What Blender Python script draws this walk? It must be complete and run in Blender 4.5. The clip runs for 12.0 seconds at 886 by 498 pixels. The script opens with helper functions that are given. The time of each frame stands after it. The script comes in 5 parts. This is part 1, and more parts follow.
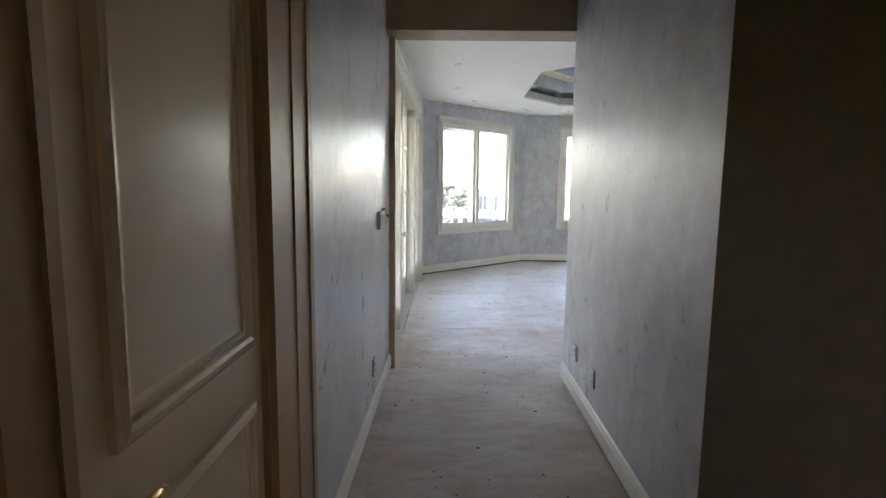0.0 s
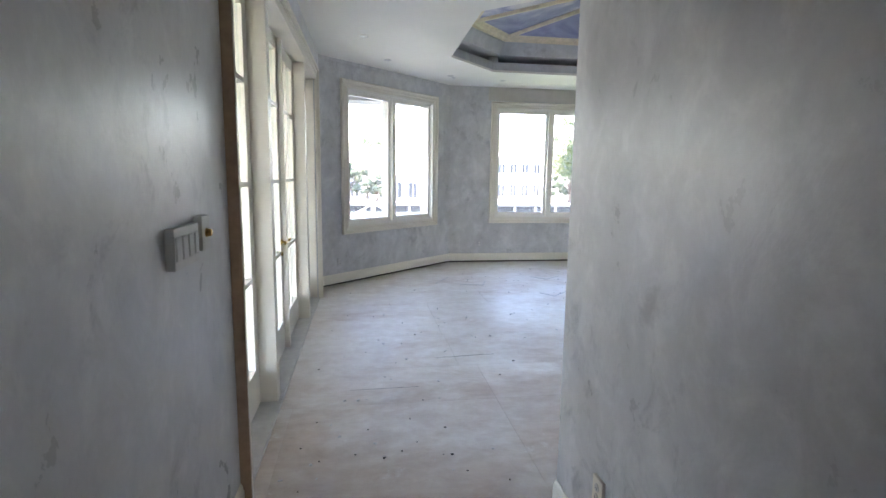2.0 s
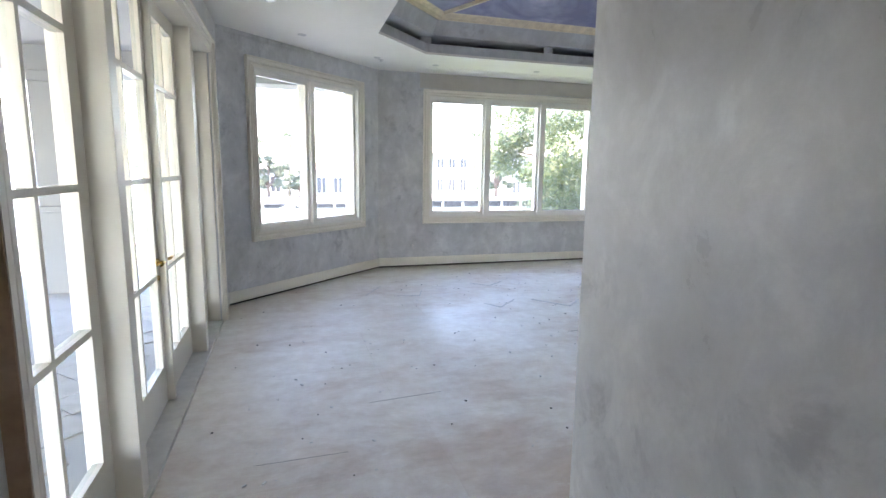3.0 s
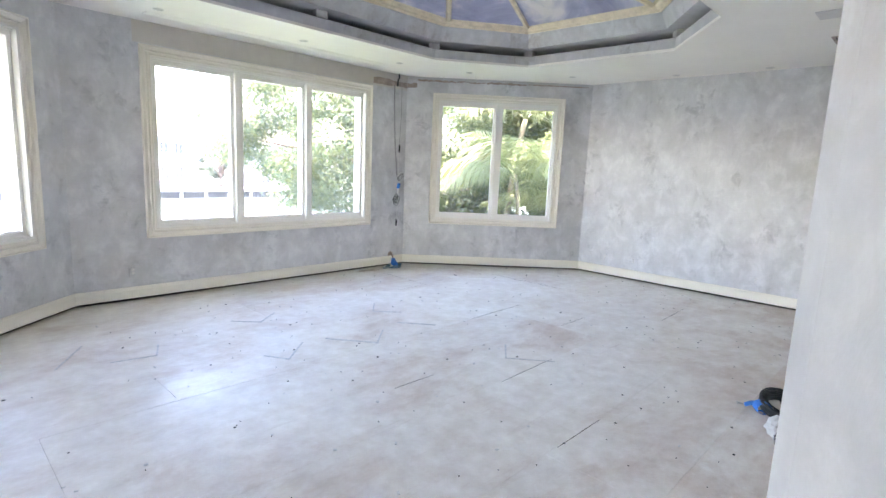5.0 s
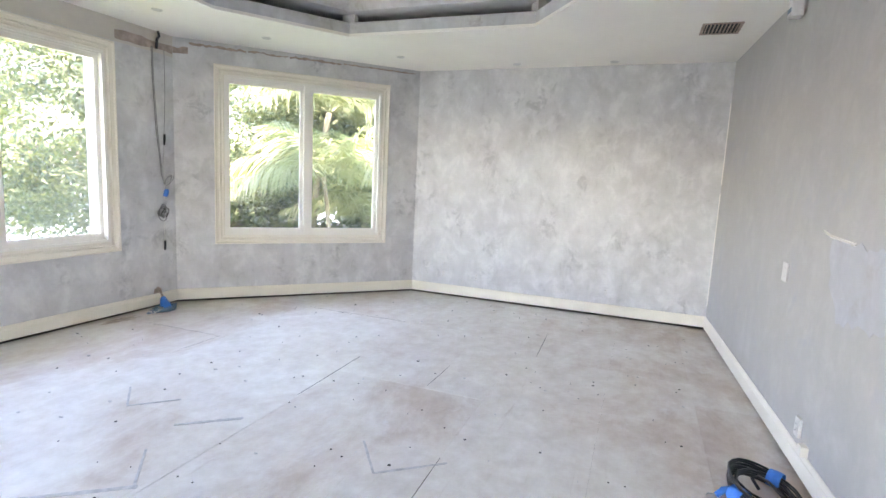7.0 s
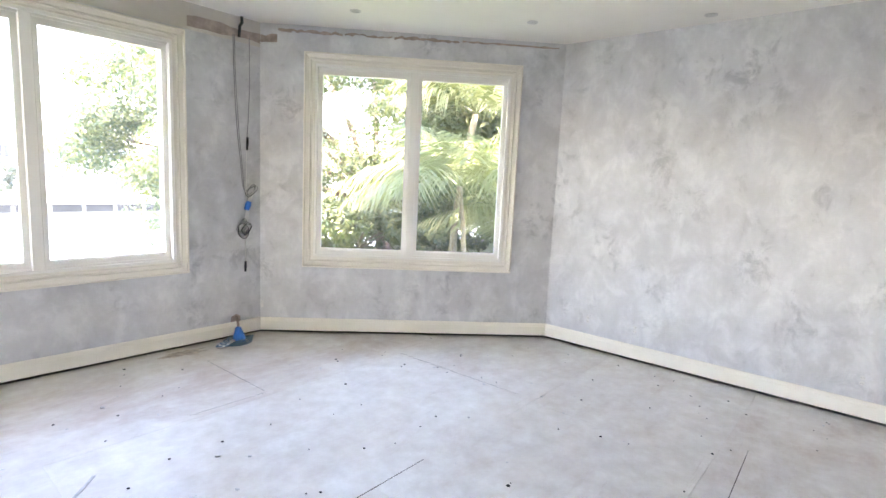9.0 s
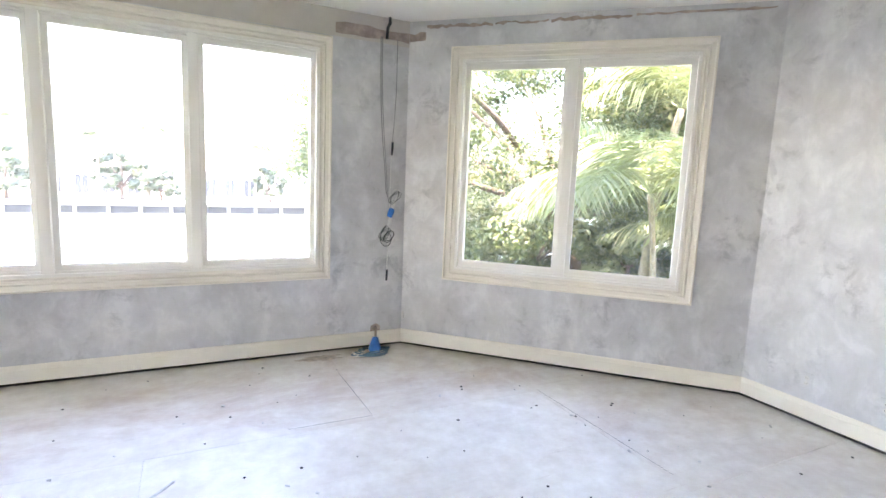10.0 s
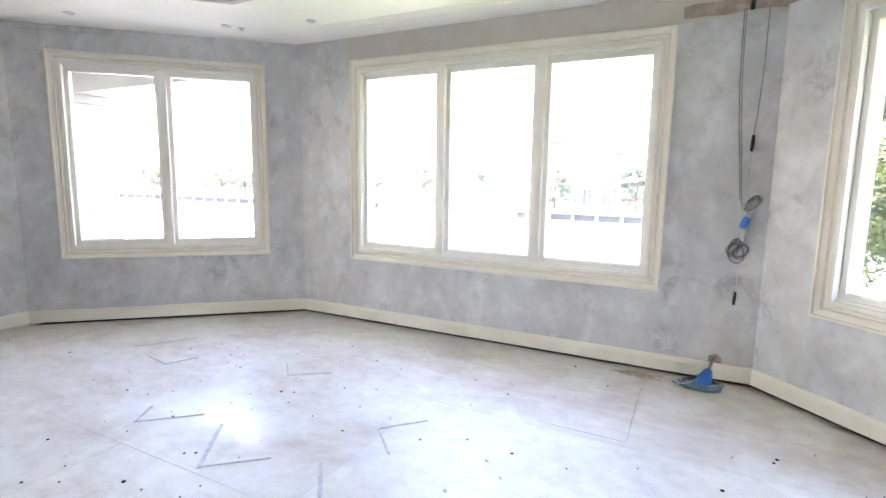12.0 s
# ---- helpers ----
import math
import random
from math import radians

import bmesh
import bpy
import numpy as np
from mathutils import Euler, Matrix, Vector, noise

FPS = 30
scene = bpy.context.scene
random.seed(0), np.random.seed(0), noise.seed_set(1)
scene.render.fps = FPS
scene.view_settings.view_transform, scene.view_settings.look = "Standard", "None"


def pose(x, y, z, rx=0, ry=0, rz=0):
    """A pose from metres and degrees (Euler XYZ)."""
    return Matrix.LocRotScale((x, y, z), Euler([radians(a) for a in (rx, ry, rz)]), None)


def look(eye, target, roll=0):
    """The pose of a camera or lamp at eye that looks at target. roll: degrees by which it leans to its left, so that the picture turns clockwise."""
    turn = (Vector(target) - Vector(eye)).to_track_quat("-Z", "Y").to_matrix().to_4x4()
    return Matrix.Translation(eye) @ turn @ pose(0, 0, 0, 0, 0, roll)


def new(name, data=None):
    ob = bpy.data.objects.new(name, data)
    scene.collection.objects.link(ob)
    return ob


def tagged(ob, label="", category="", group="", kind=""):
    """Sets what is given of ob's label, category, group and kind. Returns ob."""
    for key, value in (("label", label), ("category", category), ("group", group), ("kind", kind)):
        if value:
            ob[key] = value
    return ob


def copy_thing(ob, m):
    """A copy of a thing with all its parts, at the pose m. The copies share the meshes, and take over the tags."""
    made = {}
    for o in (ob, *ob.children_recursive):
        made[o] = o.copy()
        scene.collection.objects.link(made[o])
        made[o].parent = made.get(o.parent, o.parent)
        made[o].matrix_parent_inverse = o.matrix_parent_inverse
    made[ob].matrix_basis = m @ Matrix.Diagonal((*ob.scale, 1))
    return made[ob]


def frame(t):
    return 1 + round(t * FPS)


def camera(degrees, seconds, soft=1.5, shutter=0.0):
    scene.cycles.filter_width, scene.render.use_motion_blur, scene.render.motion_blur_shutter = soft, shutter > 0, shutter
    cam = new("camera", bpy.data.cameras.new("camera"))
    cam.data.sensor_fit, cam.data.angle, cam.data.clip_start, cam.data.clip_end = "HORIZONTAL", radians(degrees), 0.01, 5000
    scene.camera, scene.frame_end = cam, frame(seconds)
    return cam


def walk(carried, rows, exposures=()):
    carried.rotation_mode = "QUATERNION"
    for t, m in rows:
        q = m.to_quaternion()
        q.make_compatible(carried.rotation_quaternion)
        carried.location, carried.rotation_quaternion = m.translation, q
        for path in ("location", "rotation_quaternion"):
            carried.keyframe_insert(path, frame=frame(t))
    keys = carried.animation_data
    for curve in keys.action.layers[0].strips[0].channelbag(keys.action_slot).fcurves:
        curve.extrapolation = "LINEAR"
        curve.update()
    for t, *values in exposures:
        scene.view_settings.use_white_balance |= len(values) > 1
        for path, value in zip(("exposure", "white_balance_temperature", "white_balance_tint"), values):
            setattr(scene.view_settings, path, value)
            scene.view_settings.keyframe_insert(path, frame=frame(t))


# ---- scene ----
cam = camera(81.4, 12.0)
PATH = [
    (0, (0.605, 0.245, 1.568), (0.576, 2.23, 1.327), 0.7),
    (0.5, (0.601, 0.74, 1.553), (0.656, 2.724, 1.304), 1.2),
    (1, (0.619, 1.246, 1.551), (0.749, 3.225, 1.29), 1.1),
    (1.5, (0.621, 1.744, 1.552), (0.837, 3.712, 1.276), 1.0),
    (2, (0.665, 2.234, 1.557), (0.964, 4.191, 1.269), 0.8),
    (2.5, (0.726, 2.687, 1.563), (1.136, 4.623, 1.268), 0.7),
    (3, (0.768, 3.123, 1.573), (1.339, 5.015, 1.268), 0.8),
    (3.2, (0.781, 3.288, 1.575), (1.432, 5.154, 1.266), 1.0),
    (4.8, (0.942, 4.606, 1.647), (2.288, 6.05, 1.325), 2.2),
    (5, (0.992, 4.762, 1.648), (2.421, 6.126, 1.332), 2.5),
    (5.5, (1.175, 5.16, 1.639), (2.788, 6.306, 1.342), 3.1),
    (6, (1.444, 5.516, 1.616), (3.193, 6.445, 1.337), 3.2),
    (6.5, (1.812, 5.857, 1.609), (3.646, 6.606, 1.337), 2.9),
    (6.7, (1.965, 5.965, 1.61), (3.819, 6.665, 1.341), 2.8),
    (8.3, (3.337, 6.418, 1.646), (5.095, 7.336, 1.384), 3.2),
    (8.5, (3.513, 6.435, 1.647), (5.22, 7.444, 1.385), 3.2),
    (9, (3.983, 6.438, 1.647), (5.495, 7.72, 1.38), 2.7),
    (9.5, (4.443, 6.474, 1.646), (5.674, 8.028, 1.375), 2.4),
    (10, (4.865, 6.575, 1.656), (5.746, 8.349, 1.381), 2.4),
    (10.5, (5.314, 6.707, 1.648), (5.747, 8.64, 1.376), 1.8),
    (11, (5.713, 6.766, 1.639), (5.656, 8.746, 1.367), 1.3),
    (11.5, (6.046, 6.722, 1.626), (5.521, 8.632, 1.351), 1.0),
    (12, (6.33, 6.601, 1.614), (5.42, 8.361, 1.337), 0.9),
]
EXPOSURES = [(0, 4.58, 7300, 25), (1, 4.5, 7150, 25), (2, 4.44, 7050, 25), (3.2, 4.41, 7050, 25), (5, 4.88, 7200, 27), (6.5, 4.96, 7500, 28), (8.5, 4.98, 7650, 29), (12, 5.08, 7550, 28)]
walk(cam, [(t, look(eye, target, roll)) for t, eye, target, roll in PATH], EXPOSURES)

# ---------------------------------------------------------------- world and sun
world = bpy.data.worlds.new("daylight")
scene.world = world
world.use_nodes = True
wn = world.node_tree.nodes
wl = world.node_tree.links
sky = wn.new("ShaderNodeTexSky")
sky.sky_type = "NISHITA"
sky.sun_disc = False
SUN_EL, SUN_AZ = radians(72), radians(240)          # azimuth clockwise from +y
sky.sun_elevation, sky.sun_rotation = SUN_EL, SUN_AZ
wn["Background"].inputs["Strength"].default_value = 0.15
wl.new(sky.outputs[0], wn["Background"].inputs["Color"])
sun = new("sun", bpy.data.lights.new("sun", "SUN"))
sun.data.energy, sun.data.angle, sun.data.color = 2.5, radians(1.0), (1.0, 0.95, 0.87)
sun_dir = Vector((math.sin(SUN_AZ) * math.cos(SUN_EL), math.cos(SUN_AZ) * math.cos(SUN_EL), math.sin(SUN_EL)))
sun.matrix_world = look(sun_dir * 60, (0, 0, 0))


# ---------------------------------------------------------------- materials
def material(name, rough=0.5, metal=0.0):
    m = bpy.data.materials.new(name)
    m.use_nodes = True
    b = m.node_tree.nodes["Principled BSDF"]
    b.inputs["Roughness"].default_value = rough
    b.inputs["Metallic"].default_value = metal
    return m, m.node_tree.nodes, m.node_tree.links, b


def noise_node(nodes, links, scale, detail=4.0, rough=0.55, distort=0.0, stretch=None):
    co = nodes.new("ShaderNodeNewGeometry")
    out = co.outputs["Position"]
    if stretch:
        mp = nodes.new("ShaderNodeMapping")
        mp.inputs["Scale"].default_value = stretch
        links.new(out, mp.inputs["Vector"])
        out = mp.outputs["Vector"]
    n = nodes.new("ShaderNodeTexNoise")
    n.inputs["Scale"].default_value = scale
    n.inputs["Detail"].default_value = detail
    n.inputs["Roughness"].default_value = rough
    n.inputs["Distortion"].default_value = distort
    links.new(out, n.inputs["Vector"])
    return n.outputs["Fac"]


def ramp(nodes, links, fac, stops):
    r = nodes.new("ShaderNodeValToRGB")
    e = r.color_ramp.elements
    while len(e) < len(stops):
        e.new(0.5)
    for el, (p, c) in zip(e, stops):
        el.position = p
        el.color = (*c, 1) if len(c) == 3 else (c[0], c[0], c[0], 1)
    links.new(fac, r.inputs["Fac"])
    return r.outputs["Color"]


def mixed(nodes, links, fac, a, b, how="MIX"):
    m = nodes.new("ShaderNodeMix")
    m.data_type, m.blend_type = "RGBA", how
    for sock, val in ((m.inputs[0], fac), (m.inputs[6], a), (m.inputs[7], b)):
        if isinstance(val, (int, float)):
            sock.default_value = val
        elif isinstance(val, tuple):
            sock.default_value = (*val, 1)
        else:
            links.new(val, sock)
    return m.outputs[2]


def bump(nodes, links, b, height, strength, distance=0.01):
    n = nodes.new("ShaderNodeBump")
    n.inputs["Strength"].default_value = strength
    n.inputs["Distance"].default_value = distance
    links.new(height, n.inputs["Height"])
    links.new(n.outputs["Normal"], b.inputs["Normal"])


def plain(name, color, rough=0.5, metal=0.0, vary=0.12, scale=6.0, grain=0.08):
    """Paint or plastic with faint unevenness at two scales."""
    m, n, l, b = material(name, rough, metal)
    big = noise_node(n, l, scale)
    lo = tuple(c * (1 - vary) for c in color)
    hi = tuple(min(1, c * (1 + vary * 0.6)) for c in color)
    l.new(ramp(n, l, big, [(0.3, lo), (0.7, hi)]), b.inputs["Base Color"])
    bump(n, l, b, noise_node(n, l, scale * 25, 3), grain, 0.002)
    return m


def plaster(name, dark, mid, light, rough=(0.3, 0.5), tint=(0.39, 0.365, 0.355), wax=0.0):
    """Trowelled wax plaster: cloudy patches, overlapping trowel marks, dark smudges."""
    m, n, l, b = material(name)
    cloud = noise_node(n, l, 0.95, 8, 0.62, 0.5)
    c = ramp(n, l, cloud, [(0.33, dark), (0.49, mid), (0.66, light)])
    fine = noise_node(n, l, 5.2, 8, 0.66, 0.35, (1.0, 1.0, 0.8))
    c2 = ramp(n, l, fine, [(0.36, tuple(x * 0.83 for x in mid)), (0.5, mid), (0.64, tuple(min(1, x * 1.12) for x in light))])
    c = mixed(n, l, 0.45, c, c2)
    where = ramp(n, l, noise_node(n, l, 1.7, 3, 0.5, 0.3), [(0.47, (0.0,)), (0.62, (1.0,))])
    spots = ramp(n, l, noise_node(n, l, 6.5, 7, 0.7, 0.5, (1.0, 1.0, 0.9)), [(0.50, (0.0,)), (0.64, (0.8,))])
    c = mixed(n, l, mixed(n, l, 1.0, where, spots, "MULTIPLY"), c, tint)
    pale = ramp(n, l, noise_node(n, l, 2.6, 9, 0.7, 0.3), [(0.56, (0.0,)), (0.72, (0.35,))])
    c = mixed(n, l, pale, c, tuple(min(1, x * 1.14) for x in light))
    l.new(c, b.inputs["Base Color"])
    rr = n.new("ShaderNodeMapRange")
    rr.inputs[1].default_value, rr.inputs[2].default_value = 0.35, 0.65
    rr.inputs[3].default_value, rr.inputs[4].default_value = rough
    l.new(fine, rr.inputs[0])
    l.new(rr.outputs[0], b.inputs["Roughness"])
    b.inputs["Coat Weight"].default_value = wax
    b.inputs["Coat Roughness"].default_value = 0.3
    h = noise_node(n, l, 4.0, 9, 0.62, 0.5)
    bump(n, l, b, h, 0.35, 0.012)
    return m


M_PLASTER = plaster("wax_plaster", (0.45, 0.447, 0.456), (0.57, 0.567, 0.575), (0.69, 0.687, 0.69), (0.27, 0.46), (0.37, 0.37, 0.385), wax=0.22)
M_SKIM = plaster("skimmed_plaster", (0.39, 0.378, 0.358), (0.43, 0.418, 0.397), (0.48, 0.468, 0.447), (0.42, 0.62), (0.40, 0.40, 0.42))
M_PATCH = plaster("bluish_repair_plaster", (0.37, 0.375, 0.40), (0.44, 0.445, 0.465), (0.52, 0.523, 0.54), (0.42, 0.6))
M_BAND = plain("beige_primer", (0.58, 0.54, 0.49), 0.7, vary=0.06)
M_TORN = plain("torn_drywall_paper", (0.41, 0.325, 0.28), 0.85, vary=0.35, scale=14)
M_RAW = plaster("grey_plaster_patch", (0.45, 0.45, 0.455), (0.53, 0.53, 0.535), (0.61, 0.61, 0.61), (0.4, 0.6))
M_CEIL = plain("ceiling_paint", (0.87, 0.845, 0.79), 0.6, vary=0.03, scale=1.5)
M_TRIM = plain("cream_trim_paint", (0.84, 0.79, 0.695), 0.34, vary=0.05, scale=3, grain=0.01)
M_WINFRAME = plain("window_frame_paint", (0.86, 0.83, 0.765), 0.34, vary=0.04, scale=3, grain=0.01)
M_DOORPAINT = plain("door_paint", (0.86, 0.66, 0.46), 0.26, vary=0.05, scale=2)
M_DOORCASE = plain("brown_casing_paint", (0.50, 0.31, 0.17), 0.4, vary=0.1, scale=5)
M_HEADER = plain("brown_header", (0.36, 0.25, 0.16), 0.5, vary=0.15, scale=7)
M_BROWNEDGE = plain("brown_edge_strip", (0.50, 0.34, 0.23), 0.6, vary=0.2, scale=16)
# far darker than tan paint: part of the hall's dimness is in the colour
M_TAN = plain("darkened_tan_paint", (0.125, 0.075, 0.038), 0.55, vary=0.18, scale=9)
M_BRASS = plain("polished_brass", (0.83, 0.58, 0.22), 0.16, 1.0, vary=0.08, scale=30)
M_GOLD = plain("gilt_moulding", (0.80, 0.70, 0.52), 0.42, 0.15, vary=0.15, scale=12)
M_PLASTIC = plain("aged_white_plastic", (0.66, 0.64, 0.62), 0.4, vary=0.06, scale=20)
# near-black that stands for the shade inside slots, grille and wall hole
M_DARK = plain("recess_black", (0.02, 0.02, 0.022), 0.8)
M_BLACK = plain("black_cable_rubber", (0.016, 0.016, 0.017), 0.4, vary=0.2, scale=30)
M_GREYCABLE = plain("grey_cable_jacket", (0.20, 0.20, 0.205), 0.45, vary=0.15, scale=40)
M_WHITECABLE = plain("white_cable_jacket", (0.72, 0.72, 0.70), 0.4, vary=0.1, scale=40)
M_TAPE = plain("blue_masking_tape", (0.02, 0.19, 0.62), 0.5, vary=0.15, scale=40)
M_BLUECABLE = plain("blue_grey_cable", (0.13, 0.22, 0.30), 0.42, vary=0.2, scale=40)
M_STEEL = plain("brushed_steel", (0.62, 0.61, 0.59), 0.35, 1.0, vary=0.1, scale=40)
M_RESIDUE = plain("adhesive_residue", (0.60, 0.58, 0.56), 0.6, vary=0.25, scale=25, grain=0.4)
M_STAIN = plain("stained_plywood", (0.56, 0.46, 0.37), 0.7, vary=0.4, scale=20)
M_OPENJOINT = plain("dirt_in_open_joint", (0.20, 0.165, 0.14), 0.9, vary=0.3, scale=9)
# near-black for the painted gap shade and for the nail heads
M_GAPSHADE_NAIL = plain("gap_shade_and_nail_black", (0.03, 0.028, 0.025), 0.9)
M_UNDER = plain("dusty_underlay", (0.24, 0.20, 0.17), 0.9, vary=0.4, scale=5)
M_STONE = plain("pale_threshold_stone", (0.60, 0.58, 0.54), 0.5, vary=0.12, scale=12)
M_STUCCO = plain("white_stucco", (0.38, 0.375, 0.365), 0.85, vary=0.04, scale=4, grain=0.3)
M_PAVER = plain("pale_paver", (0.30, 0.285, 0.265), 0.8, vary=0.2, scale=9, grain=0.3)
M_ROOFTILE = plain("pale_roof_tile", (0.40, 0.34, 0.29), 0.8, vary=0.15, scale=3)
M_FARGLASS = plain("tinted_far_glazing", (0.06, 0.065, 0.07), 0.6, vary=0.1)
M_SEAWALL = plain("weathered_seawall", (0.028, 0.026, 0.024), 0.8, vary=0.25, scale=2)
M_CONCRETE = plain("pale_concrete", (0.25, 0.247, 0.24), 0.85, vary=0.1, scale=2)
M_RAILPAINT = plain("white_rail_paint", (0.82, 0.82, 0.80), 0.4, vary=0.03)
M_BARK = plain("bark", (0.16, 0.12, 0.09), 0.9, vary=0.35, scale=14, grain=0.6)
M_PALMBARK = plain("palm_trunk_bark", (0.20, 0.175, 0.125), 0.9, vary=0.3, scale=16, grain=0.6)


def leaf_material(name, a, b_, c):
    m, n, l, b = material(name, 0.5)
    g = n.new("ShaderNodeNewGeometry")
    col = ramp(n, l, g.outputs["Random Per Island"], [(0.0, a), (0.5, b_), (1.0, c)])
    l.new(col, b.inputs["Base Color"])
    t = n.new("ShaderNodeBsdfTranslucent")
    l.new(mixed(n, l, 1.0, col, (0.92, 1.0, 0.66), "MULTIPLY"), t.inputs["Color"])
    mx = n.new("ShaderNodeMixShader")
    mx.inputs[0].default_value = 0.45
    l.new(b.outputs[0], mx.inputs[1])
    l.new(t.outputs[0], mx.inputs[2])
    l.new(mx.outputs[0], n["Material Output"].inputs["Surface"])
    return m


M_LEAF = leaf_material("broad_leaf", (0.06, 0.10, 0.065), (0.105, 0.14, 0.07), (0.19, 0.205, 0.09))
M_FROND = leaf_material("palm_frond_leaf", (0.18, 0.22, 0.12), (0.245, 0.28, 0.16), (0.32, 0.34, 0.215))
# dark greens lifted: the pale veil of glare over distance is in this colour
M_FARLEAF = leaf_material("far_leaf", (0.09, 0.12, 0.095), (0.12, 0.15, 0.11), (0.16, 0.18, 0.125))
M_GRASS = plain("lawn", (0.09, 0.13, 0.04), 0.9, vary=0.3, scale=3)


GLARE_VEIL = 0.018                     # share of the pane that adds a milky veil, standing in for glare


def glass_material():
    m, n, l, b = material("window_glass")
    n.remove(b)
    tr = n.new("ShaderNodeBsdfTransparent")
    tr.inputs["Color"].default_value = (0.94, 0.96, 0.95, 1)
    gl = n.new("ShaderNodeBsdfGlossy")
    gl.inputs["Roughness"].default_value = 0.01
    mx = n.new("ShaderNodeMixShader")
    mx.inputs[0].default_value = 0.018
    veil = n.new("ShaderNodeBsdfTranslucent")
    veil.inputs["Color"].default_value = (0.9, 0.9, 0.9, 1)
    film = n.new("ShaderNodeMixShader")
    film.inputs[0].default_value = GLARE_VEIL
    l.new(tr.outputs[0], film.inputs[1])
    l.new(veil.outputs[0], film.inputs[2])
    l.new(film.outputs[0], mx.inputs[1])
    l.new(gl.outputs[0], mx.inputs[2])
    l.new(mx.outputs[0], n["Material Output"].inputs["Surface"])
    return m


M_GLASS = glass_material()


def plywood_material():
    """Worn plywood under a pale dusty film with old mortar; barer and pinker in the passage."""
    m, n, l, b = material("dusty_plywood")
    oi = n.new("ShaderNodeObjectInfo")
    grain = noise_node(n, l, 2.4, 8, 0.66, 0.8, (1.0, 2.4, 1.0))
    wood = ramp(n, l, grain, [(0.28, (0.42, 0.285, 0.21)), (0.5, (0.54, 0.40, 0.31)), (0.74, (0.64, 0.51, 0.42))])
    dust_c = ramp(n, l, noise_node(n, l, 7.0, 7, 0.65), [(0.3, (0.72, 0.675, 0.61)), (0.7, (0.90, 0.87, 0.82))])
    cover = noise_node(n, l, 0.75, 10, 0.72, 0.3, (1.0, 1.5, 1.0))
    add = n.new("ShaderNodeMath")
    add.operation = "MULTIPLY_ADD"
    add.inputs[1].default_value = 0.10
    l.new(oi.outputs["Random"], add.inputs[0])
    l.new(cover, add.inputs[2])
    # the pale film thins out towards the passage
    sep = n.new("ShaderNodeSeparateXYZ")
    g = n.new("ShaderNodeNewGeometry")
    l.new(g.outputs["Position"], sep.inputs[0])
    mr = n.new("ShaderNodeMapRange")
    mr.inputs[1].default_value, mr.inputs[2].default_value = 3.0, 6.6
    mr.inputs[3].default_value, mr.inputs[4].default_value = -0.32, -0.01
    l.new(sep.outputs["Y"], mr.inputs[0])
    ad2 = n.new("ShaderNodeMath")
    ad2.operation = "ADD"
    l.new(add.outputs[0], ad2.inputs[0])
    l.new(mr.outputs[0], ad2.inputs[1])
    film = ramp(n, l, ad2.outputs[0], [(0.22, (0.05,)), (0.40, (0.42,)), (0.52, (0.80,)), (0.66, (1.0,))])
    c = mixed(n, l, film, wood, dust_c)
    scratch = ramp(n, l, noise_node(n, l, 2.2, 10, 0.78, 0.3, (0.8, 7.0, 1.0)), [(0.58, (0.0,)), (0.72, (0.42,))])
    c = mixed(n, l, scratch, c, (0.50, 0.39, 0.32))
    wipe = ramp(n, l, noise_node(n, l, 3.0, 9, 0.75, 0.2), [(0.60, (0.0,)), (0.68, (0.6,))])
    c = mixed(n, l, wipe, c, (0.80, 0.775, 0.74))
    l.new(c, b.inputs["Base Color"])
    rg = ramp(n, l, ad2.outputs[0], [(0.36, (0.62,)), (0.50, (0.5,)), (0.60, (0.46,)), (0.72, (0.42,))])
    # smoother glaze of old adhesive, only where tiles were laid
    glaze = ramp(n, l, noise_node(n, l, 0.8, 7, 0.6, 0.4, (1.0, 1.3, 1.0)), [(0.45, (0.0,)), (0.60, (1.0,))])
    area = n.new("ShaderNodeMapRange")
    area.inputs[1].default_value, area.inputs[2].default_value = 7.6, 8.4
    l.new(sep.outputs["Y"], area.inputs[0])
    glaze = mixed(n, l, 1.0, glaze, area.outputs[0], "MULTIPLY")
    l.new(mixed(n, l, glaze, rg, (0.31, 0.31, 0.31)), b.inputs["Roughness"])
    bump(n, l, b, noise_node(n, l, 3.0, 10, 0.7, 0.3, (0.7, 3.0, 1.0)), 0.34, 0.006)
    return m


M_PLY = plywood_material()


def mural_material():
    m, n, l, b = material("painted_sky_mural", 0.7)
    c = ramp(n, l, noise_node(n, l, 1.3, 6, 0.6, 0.7), [(0.36, (0.25, 0.26, 0.42)), (0.52, (0.40, 0.41, 0.56)), (0.66, (0.74, 0.71, 0.74))])
    l.new(c, b.inputs["Base Color"])
    return m


M_MURAL = mural_material()


def water_material():
    m, n, l, b = material("canal_water", 0.08)
    b.inputs["Base Color"].default_value = (0.16, 0.20, 0.20, 1)
    bump(n, l, b, noise_node(n, l, 0.9, 4, 0.6, 0.0, (0.5, 1.5, 1)), 0.35, 0.15)
    return m


M_WATER = water_material()


# ---------------------------------------------------------------- mesh helpers
def add_box(bm, x0, x1, y0, y1, z0, z1, m=None):
    vs = [bm.verts.new(p) for p in ((x0, y0, z0), (x1, y0, z0), (x1, y1, z0), (x0, y1, z0), (x0, y0, z1), (x1, y0, z1), (x1, y1, z1), (x0, y1, z1))]
    if m is not None:
        for v in vs:
            v.co = m @ v.co
    for f in ((0, 3, 2, 1), (4, 5, 6, 7), (0, 1, 5, 4), (1, 2, 6, 5), (2, 3, 7, 6), (3, 0, 4, 7)):
        bm.faces.new([vs[i] for i in f])
    return vs


